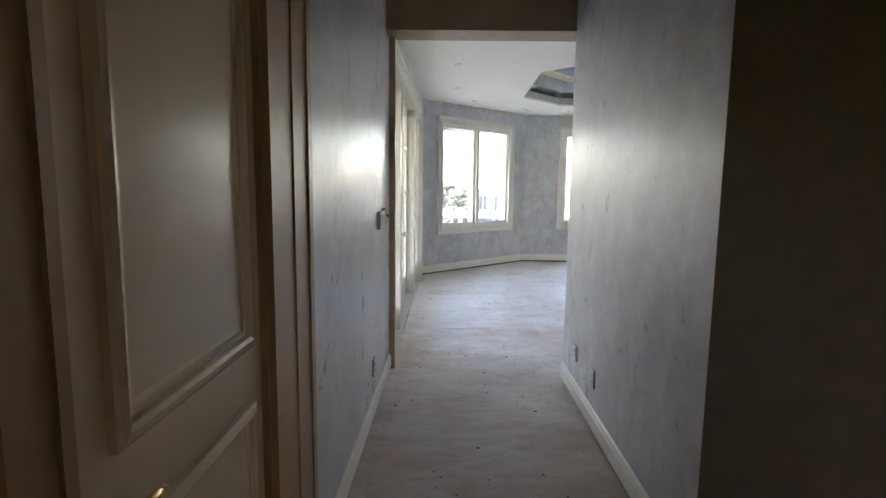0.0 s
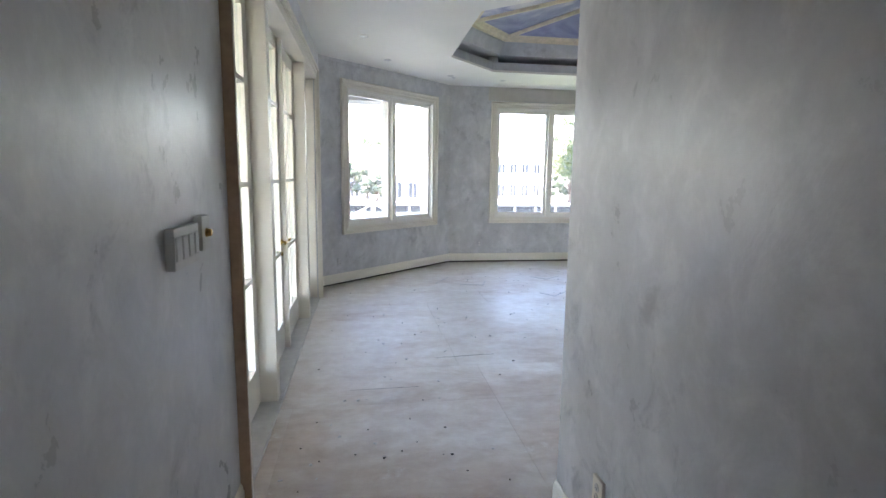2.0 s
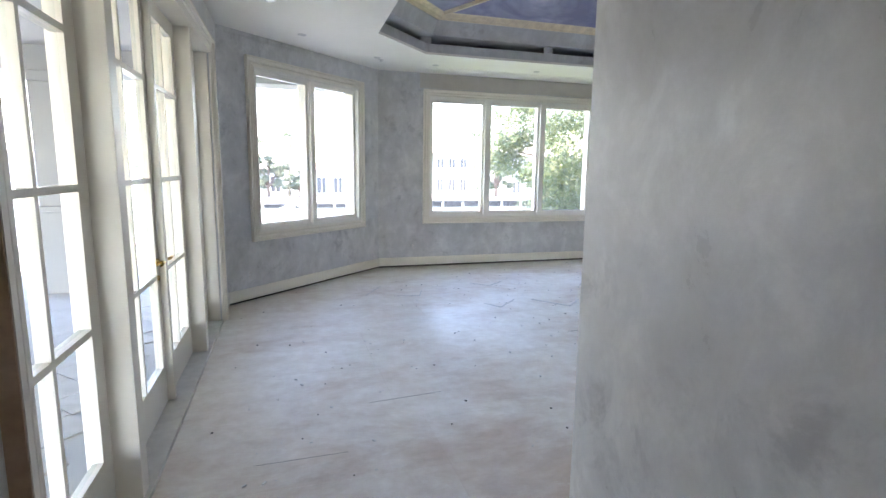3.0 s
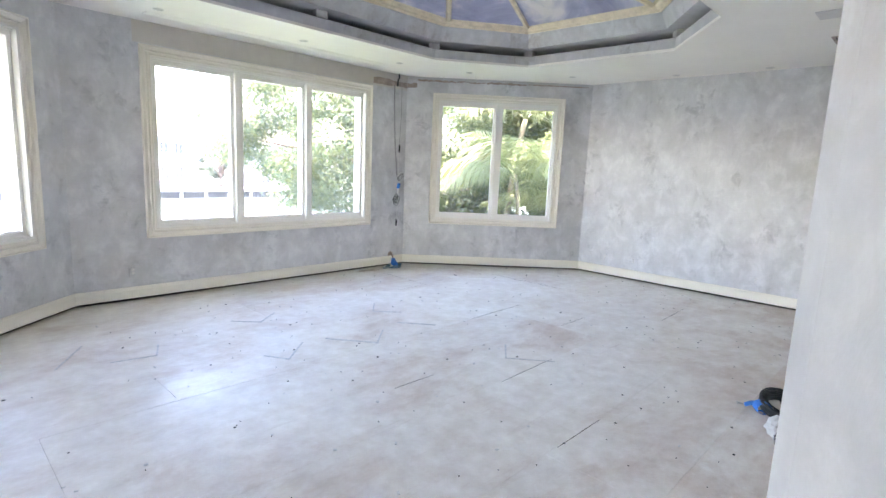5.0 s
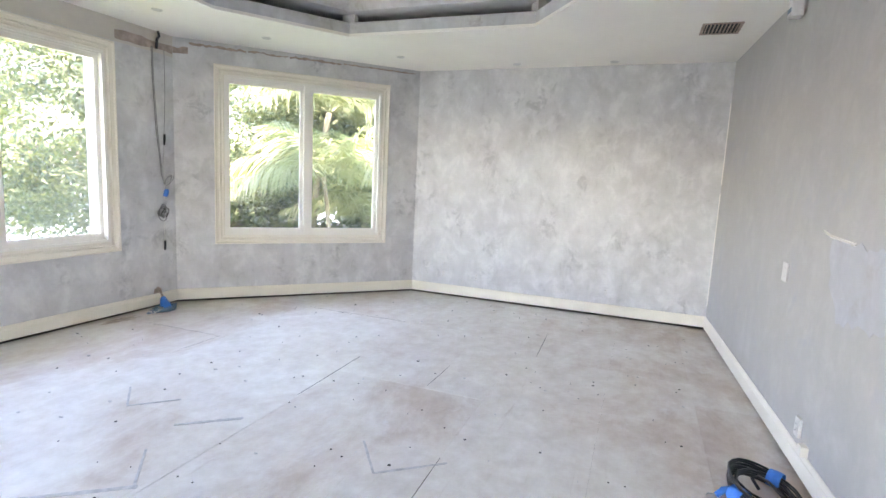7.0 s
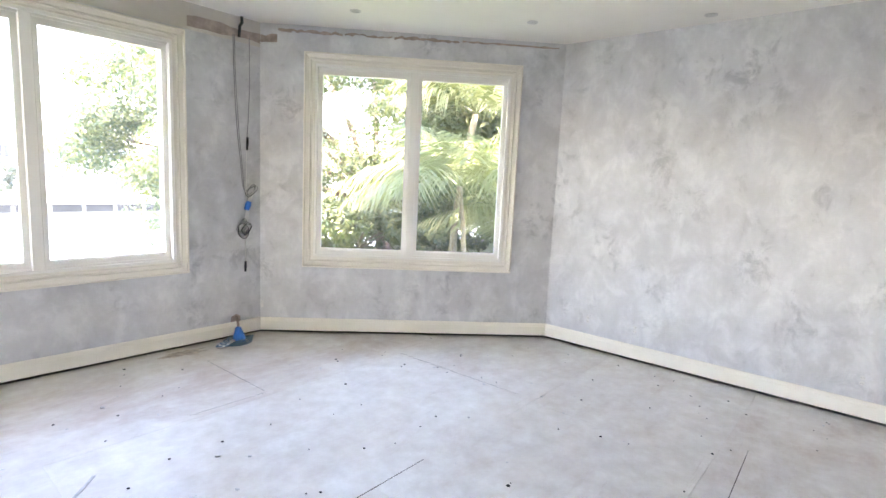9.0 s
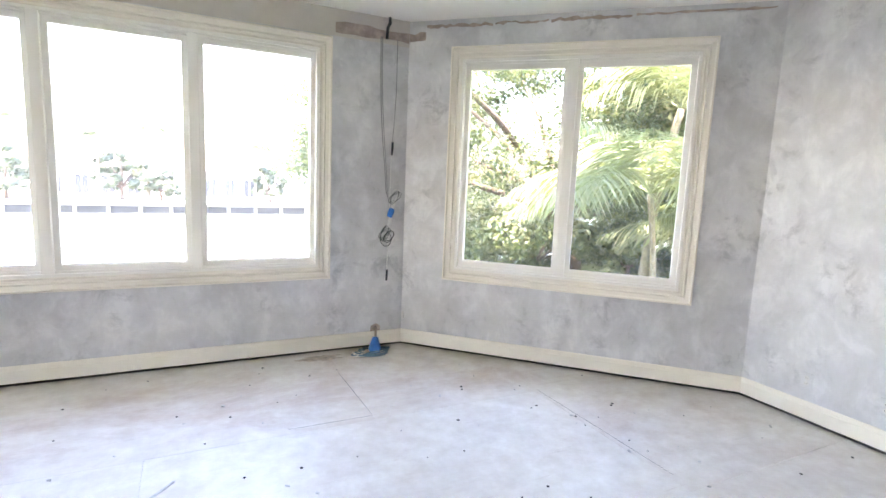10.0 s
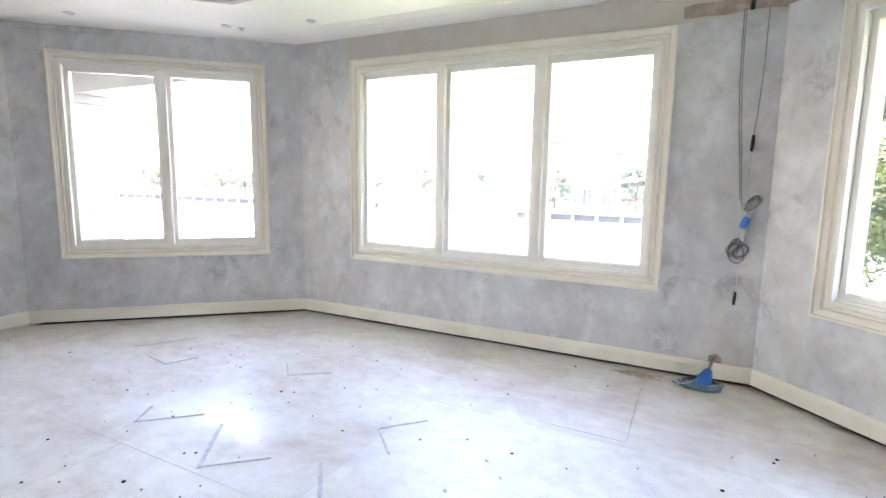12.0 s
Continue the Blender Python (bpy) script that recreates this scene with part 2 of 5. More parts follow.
def box(x0, x1, y0, y1, z0, z1, bevel=0.0):
    bm = bmesh.new()
    add_box(bm, x0, x1, y0, y1, z0, z1)
    if bevel:
        bmesh.ops.bevel(bm, geom=bm.edges[:], offset=bevel, segments=2, affect="EDGES", profile=0.5)
    return bm


def add_prism(bm, poly, z0, z1):
    """A flat polygon (counter-clockwise seen from above) given thickness."""
    lo = [bm.verts.new((x, y, z0)) for x, y in poly]
    hi = [bm.verts.new((x, y, z1)) for x, y in poly]
    bm.faces.new(lo[::-1])
    bm.faces.new(hi)
    k = len(poly)
    for i in range(k):
        bm.faces.new((lo[i], lo[(i + 1) % k], hi[(i + 1) % k], hi[i]))


def add_tube(bm, pts, r, sides=8, closed=False):
    """A round tube along points; r is one radius or one for each point."""
    pts = [Vector(p) for p in pts]
    rings, k = [], len(pts)
    up = Vector((0, 0, 1))
    last = None
    for i, p in enumerate(pts):
        a = pts[(i - 1) % k] if closed or i else pts[0]
        b = pts[(i + 1) % k] if closed or i < k - 1 else pts[-1]
        d = (b - a).normalized()
        if last is None:
            s = d.cross(up)
            if s.length < 1e-3:
                s = d.cross(Vector((1, 0, 0)))
        else:
            s = last - d * last.dot(d)
        s.normalize()
        last = s
        u = s.cross(d)
        rr = r[i] if isinstance(r, (list, tuple)) else r
        rings.append([bm.verts.new(p + (s * math.cos(t) + u * math.sin(t)) * rr) for t in [2 * math.pi * j / sides for j in range(sides)]])
    for i in range(k if closed else k - 1):
        A, B = rings[i], rings[(i + 1) % k]
        for j in range(sides):
            bm.faces.new((A[j], A[(j + 1) % sides], B[(j + 1) % sides], B[j]))
    if not closed:
        bm.faces.new(rings[0][::-1])
        bm.faces.new(rings[-1])


def add_lathe(bm, profile, m, sides=16):
    """Turned shape: (radius, height) pairs round the local z axis of m."""
    rings = [[bm.verts.new(m @ Vector((r * math.cos(t), r * math.sin(t), h))) for t in [2 * math.pi * j / sides for j in range(sides)]] for r, h in profile]
    for A, B in zip(rings, rings[1:]):
        for j in range(sides):
            bm.faces.new((A[j], A[(j + 1) % sides], B[(j + 1) % sides], B[j]))
    bm.faces.new(rings[0][::-1])
    bm.faces.new(rings[-1])


def finish(bm, name, mat, smooth=False):
    bmesh.ops.recalc_face_normals(bm, faces=bm.faces[:])
    me = bpy.data.meshes.new(name)
    bm.to_mesh(me)
    bm.free()
    me.materials.append(mat)
    if smooth:
        for p in me.polygons:
            p.use_smooth = True
    return me


def part(name, bm, mat, parent, label="", smooth=False):
    ob = new(name, finish(bm, name, mat, smooth))
    ob.parent = parent
    return tagged(ob, label)


def thing(name, m, label, category, group="", kind=""):
    """An Empty at the thing's base that carries its parts."""
    ob = new(name)
    ob.empty_display_size = 0.1
    ob.matrix_world = m
    return tagged(ob, label, category, group, kind)


def solid(name, bm, mat, label, category, group="", kind="", m=None, smooth=False):
    ob = new(name, finish(bm, name, mat, smooth))
    if m is not None:
        ob.matrix_world = m
    return tagged(ob, label, category, group, kind)


def line_frame(a, b):
    """Frame of a wall: x along it from a to b, y outwards, z up."""
    d = (Vector((*b, 0)) - Vector((*a, 0))).normalized()
    n = Vector((-d.y, d.x, 0))
    return Matrix(((d.x, n.x, 0, a[0]), (d.y, n.y, 0, a[1]), (0, 0, 1, 0), (0, 0, 0, 1)))


def span(a, b):
    return math.hypot(b[0] - a[0], b[1] - a[1])


def wall_mesh(length, height, thick, holes=(), start=0.0, end=0.0, z0=0.0):
    """Wall in its frame, with square openings (s0, s1, z0, z1) cut through it."""
    bm = bmesh.new()
    xs = sorted({-start, length + end, *[h[0] for h in holes], *[h[1] for h in holes]})
    for a, b in zip(xs, xs[1:]):
        hs = sorted([h for h in holes if h[0] <= a + 1e-6 and h[1] >= b - 1e-6], key=lambda h: h[2])
        z = z0
        for h in hs:
            if h[2] > z + 1e-6:
                add_box(bm, a, b, 0, thick, z, h[2])
            z = h[3]
        if z < height - 1e-6:
            add_box(bm, a, b, 0, thick, z, height)
    bmesh.ops.remove_doubles(bm, verts=bm.verts[:], dist=1e-5)
    return bm


# ---------------------------------------------------------------- plan
H = 3.05                                  # ceiling
XL, XR = 0.09, 1.54                       # passage walls
YB, YE = 2.05, 4.35                       # where the passage's right wall begins and ends
C01, C12, C23, C34, C45 = (XL, 9.263), (2.131, 11.178), (6.719, 11.178), (8.853, 9.068), (8.853, 5.27)
FR = (2.15, 4.925)                        # west end of the front wall, past the slanted corner
TW = 0.22                                 # wall thickness
DOORS = (4.64, 8.63, 2.66)                # opening of the terrace doors: y from, y to, height

W1, W2, W3 = (0.46, 2.31), (0.82, 3.76), (0.53, 2.46)
WZ = (0.812, 2.70)


def setting_wall(name, a, b, mat, label, holes=(), start=0.0, end=0.0, height=H + 0.5, thick=TW, z0=0.0):
    return solid(name, wall_mesh(span(a, b), height, thick, holes, start, end, z0), mat, label, "wall", kind="structure", m=line_frame(a, b))


LEFT0 = (XL, -1.6)
YD0, YD1, ZD = 0.885, 1.66, 2.44           # panelled door in the passage's left wall
setting_wall("wall_west", LEFT0, C01, M_PLASTER, "grey waxed plaster wall with terrace doors", [(YD0 + 1.6, YD1 + 1.6, 0, ZD), (DOORS[0] + 1.6, DOORS[1] + 1.6, -0.02, DOORS[2])], end=0.1)
setting_wall("wall_northwest", C01, C12, M_PLASTER, "grey waxed plaster wall with a double window", [(*W1, *WZ)], 0.02, 0.09, z0=0.03)
setting_wall("wall_north", C12, C23, M_PLASTER, "grey waxed plaster wall with a triple window", [(*W2, *WZ)], 0.0, 0.0, z0=0.03)
setting_wall("wall_northeast", C23, C34, M_PLASTER, "grey waxed plaster wall with a double window", [(*W3, *WZ)], 0.09, 0.09, z0=0.03)
setting_wall("wall_east", C34, C45, M_PLASTER, "plain grey waxed plaster wall", end=TW, z0=0.03)
setting_wall("wall_south", C45, FR, M_SKIM, "pale skimmed plaster wall with patched repairs", start=0.15, z0=0.03)
setting_wall("wall_passage_east", (XR, YE), (XR, YB), M_PLASTER, "grey waxed plaster wall of the passage")
# slanted corner between the passage and the room
bm = bmesh.new()
curve = [FR, (2.00, 4.91), (1.94, 4.875), (1.90, 4.82), (1.57, 4.39), (XR, YE)]
back = [(XR + TW, YE), (FR[0], FR[1] - TW)]
add_prism(bm, (curve + back)[::-1], 0, H + 0.5)
solid("wall_corner", bm, M_PATCH, "slanted plaster corner between passage and room", "wall", kind="structure")
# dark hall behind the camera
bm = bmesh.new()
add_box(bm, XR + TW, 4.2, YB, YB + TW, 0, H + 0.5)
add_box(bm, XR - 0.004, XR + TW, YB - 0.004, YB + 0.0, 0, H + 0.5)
solid("wall_hall_north", bm, M_TAN, "tan wall of the dark hall, darkened in its colour", "wall", kind="structure")
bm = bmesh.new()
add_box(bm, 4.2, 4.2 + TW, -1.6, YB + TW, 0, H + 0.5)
solid("wall_hall_east", bm, M_TAN, "tan wall of the dark hall, darkened in its colour", "wall", kind="structure")
# unseen slit added in this wall; its daylight brightens the hall and door
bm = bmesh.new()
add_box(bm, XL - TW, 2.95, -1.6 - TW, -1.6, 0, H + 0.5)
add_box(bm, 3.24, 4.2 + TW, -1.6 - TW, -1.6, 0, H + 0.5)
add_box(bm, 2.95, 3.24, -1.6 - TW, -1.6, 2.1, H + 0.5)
solid("wall_hall_south", bm, M_TAN, "tan wall of the dark hall, darkened in its colour", "wall", kind="structure")
# beam over the end of the passage
solid("beam", box(XL, XR + 0.06, 4.34, 4.62, 2.75, H), M_HEADER, "brown header beam across the end of the passage", "beam", kind="structure")

# ---------------------------------------------------------------- ceiling with its tray
TRAY = [(1.78, 9.07), (2.55, 9.90), (6.05, 9.90), (7.12, 9.13), (7.15, 7.17), (6.10, 6.38), (2.60, 6.35), (1.75, 7.15)]
TC = Vector((4.45, 8.13))


def inset(poly, d):
    """Offset of a convex polygon towards its inside (clockwise order)."""
    out, k = [], len(poly)
    for i in range(k):
        p, q, r = Vector(poly[i - 1]), Vector(poly[i]), Vector(poly[(i + 1) % k])
        n1 = Vector(((q - p).y, -(q - p).x)).normalized()
        n2 = Vector(((r - q).y, -(r - q).x)).normalized()
        b = (n1 + n2) / (1 + n1.dot(n2))
        out.append(tuple(q + b * d))
    return out


ROOM = [(XL, 4.4), C01, C12, C23, C34, C45, (XR, 4.4)]
bm = bmesh.new()
outer = [(XL - 0.1, -1.7), (XL - 0.1, 9.32), (2.09, 11.28), (6.76, 11.28), (8.95, 9.11), (8.95, -1.7)]
ov = [bm.verts.new((*p, H)) for p in outer]
iv = [bm.verts.new((*p, H)) for p in TRAY]
edges = [bm.edges.new((ov[i], ov[(i + 1) % len(ov)])) for i in range(len(ov))] + [bm.edges.new((iv[i], iv[(i + 1) % 8])) for i in range(8)]
bmesh.ops.triangle_fill(bm, use_beauty=True, use_dissolve=False, edges=edges)
ret = bmesh.ops.extrude_face_region(bm, geom=bm.faces[:])
bmesh.ops.translate(bm, verts=[v for v in ret["geom"] if isinstance(v, bmesh.types.BMVert)], vec=(0, 0, 0.03))
solid("ceiling", bm, M_CEIL, "cream painted ceiling with recessed lights", "ceiling", kind="structure")


def ring(polys_z, mat, name, label):
    """Band through a run of like polygons at given heights."""
    bm = bmesh.new()
    rings = [[bm.verts.new((*p, z)) for p in poly] for poly, z in polys_z]
    for A, B in zip(rings, rings[1:]):
        for i in range(8):
            bm.faces.new((A[i], A[(i + 1) % 8], B[(i + 1) % 8], B[i]))
    return solid(name, bm, mat, label, "ceiling trim", kind="structure")


LIP, SLOT, BAND, CROWN, APEX = 3.19, 3.27, 3.43, 3.50, 3.95
ring([(TRAY, H + 0.001), (inset(TRAY, -0.004), H + 0.001), (inset(TRAY, -0.004), LIP), (inset(TRAY, -0.06), LIP)], M_RAW, "tray_lip", "grey plastered lip of the ceiling tray")
ring([(inset(TRAY, -0.06), LIP + 0.001), (inset(TRAY, -0.45), LIP), (inset(TRAY, -0.45), SLOT), (inset(TRAY, 0.12), SLOT)], M_RAW, "tray_cove", "dark lighting cove of the ceiling tray")
ring([(inset(TRAY, 0.12), SLOT - 0.002), (inset(TRAY, 0.20), BAND), (inset(TRAY, 0.21), BAND)], M_RAW, "tray_band", "grey plastered upper band of the ceiling tray")
ring([(inset(TRAY, 0.20), BAND + 0.001), (inset(TRAY, 0.23), BAND), (inset(TRAY, 0.24), BAND + 0.02), (inset(TRAY, 0.27), BAND + 0.03), (inset(TRAY, 0.29), BAND + 0.06), (inset(TRAY, 0.34), CROWN)], M_GOLD, "tray_moulding", "cream and gilt moulding round the ceiling mural")
blocks = thing("cove_blocks", pose(0, 0, 0), "grey support blocks inside the ceiling cove", "ceiling trim", kind="structure")
edge = inset(TRAY, -0.02)
for i in range(8):
    p, q = Vector(edge[i]), Vector(edge[(i + 1) % 8])
    for f in ((0.0, 0.5) if (q - p).length > 2.5 else (0.0,)):
        c = p.lerp(q, f)
        m = Matrix.Translation((*c, 0)) @ pose(0, 0, 0, 0, 0, math.degrees(math.atan2((q - p).y, (q - p).x)))
        bm = bmesh.new()
        add_box(bm, -0.07, 0.07, -0.03, 0.05, LIP - 0.001, SLOT - 0.001, m)
        part("block", bm, M_RAW, blocks)
base = inset(TRAY, 0.33)
core = [tuple(TC + (Vector(p) - TC) * 0.24) for p in base]
bm = bmesh.new()
lo = [bm.verts.new((*p, CROWN - 0.004)) for p in base]
hi = [bm.verts.new((*p, APEX - 0.1)) for p in core]
top = bm.verts.new((*TC, APEX))
for i in range(8):
    bm.faces.new((lo[i], lo[(i + 1) % 8], hi[(i + 1) % 8], hi[i]))
    bm.faces.new((hi[i], hi[(i + 1) % 8], top))
solid("ceiling_mural", bm, M_MURAL, "violet blue sky mural on the domed ceiling tray", "mural", kind="structure")
ribs = thing("mural_ribs", pose(0, 0, 0), "cream and gilt ribs across the ceiling mural", "ceiling trim", kind="structure")
for i in range(8):
    bm = bmesh.new()
    a, b = Vector((*base[i], CROWN - 0.012)), Vector((*core[i], APEX - 0.112))
    add_tube(bm, [a, b], 0.035, 6)
    part("rib", bm, M_GOLD, ribs)
    bm = bmesh.new()
    add_tube(bm, [b, Vector((*core[(i + 1) % 8], APEX - 0.112))], 0.03, 6)
    part("ring_piece", bm, M_GOLD, ribs)
# unseen overhang added to keep direct sun out of the north windows
bm = bmesh.new()
add_prism(bm, [(1.6, 11.40), (6.80, 11.40), (9.08, 9.15), (9.08, 4.0), (9.9, 4.0), (9.9, 9.5), (7.15, 12.25), (1.6, 12.25)], 3.215, 3.36)
solid("eaves", bm, M_STUCCO, "added stucco slab out of view that keeps sun off the windows", "eaves", kind="structure")
# roof slab above, closes the tray
bm = bmesh.new()
add_box(bm, -4.4, 9.6, -2.4, 12.0, 4.3, 4.5)
solid("roof", bm, M_STUCCO, "flat white roof slab", "roof", kind="structure")
bm = bmesh.new()
for a, b in zip(ROOM[1:6], ROOM[2:6] + [(8.853, -1.7)]):
    m = line_frame(a, b)
    add_box(bm, -0.1, span(a, b) + 0.1, 0.0, TW, H + 0.5, 4.3, m)
add_box(bm, XL - TW, XL, -1.8, 9.4, H + 0.5, 4.3)
add_box(bm, XL - TW, 9.07, -1.82, -1.6, H + 0.5, 4.3)
add_box(bm, 8.90, 9.07, -1.7, 5.0, 0, H + 0.5)
solid("parapet", bm, M_STUCCO, "white stucco upper wall of the house", "wall", kind="structure")


# ---------------------------------------------------------------- windows
# moulding across the casing: share of its width, depth in front of the wall
CASING = [(0.0, -0.003), (0.0, 0.042), (0.03, 0.048), (0.12, 0.049), (0.16, 0.044), (0.18, 0.033), (0.22, 0.030), (0.46, 0.019), (0.50, 0.030), (0.58, 0.033), (0.62, 0.024), (0.65, 0.015), (0.80, 0.010), (0.84, 0.022), (0.95, 0.025), (1.0, 0.018), (1.0, -0.003)]


def window(name, a, b, s0, s1, lites, label):
    """Casement band in a wall: casing, jambs, mullions, sashes, panes and stool."""
    z0, z1 = WZ
    w = thing(name, line_frame(a, b), label, "window", kind="structure")
    c = 0.108                                       # casing width
    corner = [(s0 - c, z0 - c, 1, 1), (s1 + c, z0 - c, -1, 1), (s1 + c, z1 + c, -1, -1), (s0 - c, z1 + c, 1, -1)]
    for k in range(4):
        bm = bmesh.new()
        ends = []
        for x, z, sx, sz in (corner[k], corner[(k + 1) % 4]):
            ends.append([bm.verts.new((x + sx * c * f, -d, z + sz * c * f)) for f, d in CASING])
        for i in range(len(CASING)):
            q = (i + 1) % len(CASING)
            bm.faces.new((ends[0][i], ends[0][q], ends[1][q], ends[1][i]))
        part("casing", bm, M_TRIM, w)
    j = 0.022
    for args in ((s0, s0 + j, z0, z1), (s1 - j, s1, z0, z1)):
        part("jamb", box(args[0], args[1], -0.03, TW + 0.01, args[2], args[3]), M_WINFRAME, w)
    part("head", box(s0 + j, s1 - j, -0.03, TW + 0.01, z1 - j, z1), M_WINFRAME, w)
    part("sill", box(s0 + j, s1 - j, -0.03, TW + 0.03, z0, z0 + j), M_WINFRAME, w)
    mw = 0.075
    inner0, inner1 = s0 + j, s1 - j
    lw = (inner1 - inner0 - mw * (lites - 1)) / lites
    for i in range(lites):
        x0 = inner0 + i * (lw + mw)
        x1 = x0 + lw
        if i:
            part("mullion", box(x0 - mw, x0, -0.02, TW - 0.01, z0 + j, z1 - j, 0.004), M_WINFRAME, w)
        zz0, zz1 = z0 + j, z1 - j
        f = 0.042
        sash = part("sash", box(x0, x0 + f, 0.030, 0.080, zz0, zz1), M_WINFRAME, w)
        bm = bmesh.new()
        add_box(bm, x1 - f, x1, 0.030, 0.080, zz0, zz1)
        add_box(bm, x0 + f, x1 - f, 0.030, 0.080, zz0, zz0 + f + 0.01)
        add_box(bm, x0 + f, x1 - f, 0.030, 0.080, zz1 - f - 0.02, zz1)
        add_box(bm, x0 + f, x1 - f, 0.048, 0.053, zz0 + f + 0.01, zz0 + f + 0.022)
        part("sash_rails", bm, M_WINFRAME, sash)
        bm = bmesh.new()
        add_box(bm, x0, x1, 0.004, 0.018, zz0, zz0 + 0.018)
        add_box(bm, x0, x1, 0.004, 0.018, zz1 - 0.018, zz1)
        part("stop", bm, M_WINFRAME, sash)
        g = part("pane", box(x0 + f - 0.004, x1 - f + 0.004, 0.055, 0.059, zz0 + f, zz1 - f), M_GLASS, w)
        g.visible_shadow = False
    return w


window("window_1", C01, C12, *W1, 2, "cream framed double casement window onto the terrace")
window("window_2", C12, C23, *W2, 3, "cream framed triple casement window over the canal")
window("window_3", C23, C34, *W3, 2, "cream framed double casement window facing the trees")


# ---------------------------------------------------------------- baseboards
def baseboard(name, a, b, s0=0.0, s1=None, gap=0.031, h=0.160):
    L = s1 if s1 is not None else span(a, b)
    bm = bmesh.new()
    prof = [(0.0, gap), (-0.018, gap), (-0.018, h - 0.035), (-0.014, h - 0.028), (-0.014, h - 0.02), (-0.009, h - 0.006), (-0.004, h), (0.0, h)]
    A = [bm.verts.new((s0, y, z)) for y, z in prof]
    B = [bm.verts.new((L, y, z)) for y, z in prof]
    for i in range(len(prof)):
        k = (i + 1) % len(prof)
        bm.faces.new((A[i], A[k], B[k], B[i]))
    bm.faces.new(A[::-1])
    bm.faces.new(B)
    return solid(name, bm, M_TRIM, "cream painted baseboard standing above a dark gap", "baseboard", "baseboards", "structure", line_frame(a, b))


baseboard("baseboard", LEFT0, C01, YD1 + 0.43 + 1.6, 4.525 + 1.6, h=0.14)
baseboard("baseboard", LEFT0, C01, 8.75 + 1.6)
baseboard("baseboard", C01, C12)
baseboard("baseboard", C12, C23)
baseboard("baseboard", C23, C34)
baseboard("baseboard", C34, C45)
baseboard("baseboard", C45, FR)
baseboard("baseboard", (XR, YE), (XR, YB), h=0.155)


# ---------------------------------------------------------------- terrace doors in the west wall
def lite_leaf(parent, y0, y1, zt, cols, stile, bottom):
    """Glazed leaf in the wall frame (x along, y outwards)."""
    leaf = part("door_leaf", box(y0, y0 + stile, 0.125, 0.17, 0.03, zt), M_TRIM, parent)
    for nm, bx in (("stile", (y1 - stile, y1, 0.125, 0.17, 0.03, zt)), ("bottom_rail", (y0 + stile, y1 - stile, 0.125, 0.17, 0.03, bottom)), ("top_rail", (y0 + stile, y1 - stile, 0.125, 0.17, zt - 0.11, zt))):
        part(nm, box(*bx), M_TRIM, leaf)
    a, b, z0, z1 = y0 + stile, y1 - stile, bottom, zt - 0.11
    bm = bmesh.new()
    for i in range(1, cols):
        x = a + (b - a) * i / cols
        add_box(bm, x - 0.014, x + 0.014, 0.123, 0.172, z0, z1)
    zs = [z0, 0.88, 1.48, 2.085, z1]
    for z in zs[1:-1]:
        add_box(bm, a, b, 0.1225, 0.1725, z - 0.014, z + 0.014)
    part("glazing_bars", bm, M_TRIM, leaf)
    for i in range(cols):
        for lo, hi in zip(zs, zs[1:]):
            g = part("pane", box(a + (b - a) * i / cols, a + (b - a) * (i + 1) / cols, 0.145, 0.149, lo, hi), M_GLASS, leaf)
            g.visible_shadow = False
    return leaf


def lever(parent, x, y, z, side, out=-1.0):
    """Brass lever on a rose with a keyhole escutcheon."""
    bm = bmesh.new()
    m = Matrix.Translation((x, y, z)) @ pose(0, 0, 0, 90 * (1 if out < 0 else -1), 0, 0)
    add_lathe(bm, [(0.026, 0.0), (0.026, 0.006), (0.02, 0.011), (0.011, 0.014), (0.010, 0.045)], m)
    add_tube(bm, [(x, y + out * 0.045, z), (x + side * 0.03, y + out * 0.05, z + 0.004), (x + side * 0.075, y + out * 0.05, z + 0.002), (x + side * 0.11, y + out * 0.045, z - 0.006)], [0.010, 0.010, 0.0085, 0.006], 10)
    add_lathe(bm, [(0.017, 0.0), (0.017, 0.006), (0.012, 0.012)], Matrix.Translation((0, 0, -0.10)) @ m)
    return part("lever_handle", bm, M_BRASS, parent, "polished brass lever handle", True)


unit = thing("door_1", line_frame((XL, 0), (XL, 9)), "cream glazed terrace doors with sidelights and brass levers", "door", kind="structure")
d0, d1, dz = DOORS
P1, P2, PM = 5.69, 7.73, 6.765
for s0, s1 in ((d0 - 0.1, d0), (d1, d1 + 0.1)):
    bm = bmesh.new()
    k = 1 if s0 < 5 else -1
    e = s0 if k > 0 else s1
    for f0, f1, d in ((0.0, 0.022, 0.05), (0.022, 0.06, 0.028), (0.06, 0.1, 0.019)):
        add_box(bm, min(e + k * f0, e + k * f1), max(e + k * f0, e + k * f1), -d, 0.003, 0.0, dz + 0.1 - f0)
    part("casing", bm, M_TRIM, unit)
part("brown_edge", box(d0 - 0.106, d0 - 0.1, -0.047, 0.003, 0.0, dz + 0.09), M_BROWNEDGE, unit, "thin brown strip on the outer edge of the casing")
bm = bmesh.new()
for f0, f1, d in ((0.0, 0.022, 0.0505), (0.022, 0.06, 0.0285), (0.06, 0.1, 0.0195)):
    add_box(bm, d0 - 0.1 + f0, d1 + 0.1 - f0, -d, 0.003, dz + 0.1 - f1, dz + 0.1 - f0)
part("casing", bm, M_TRIM, unit)
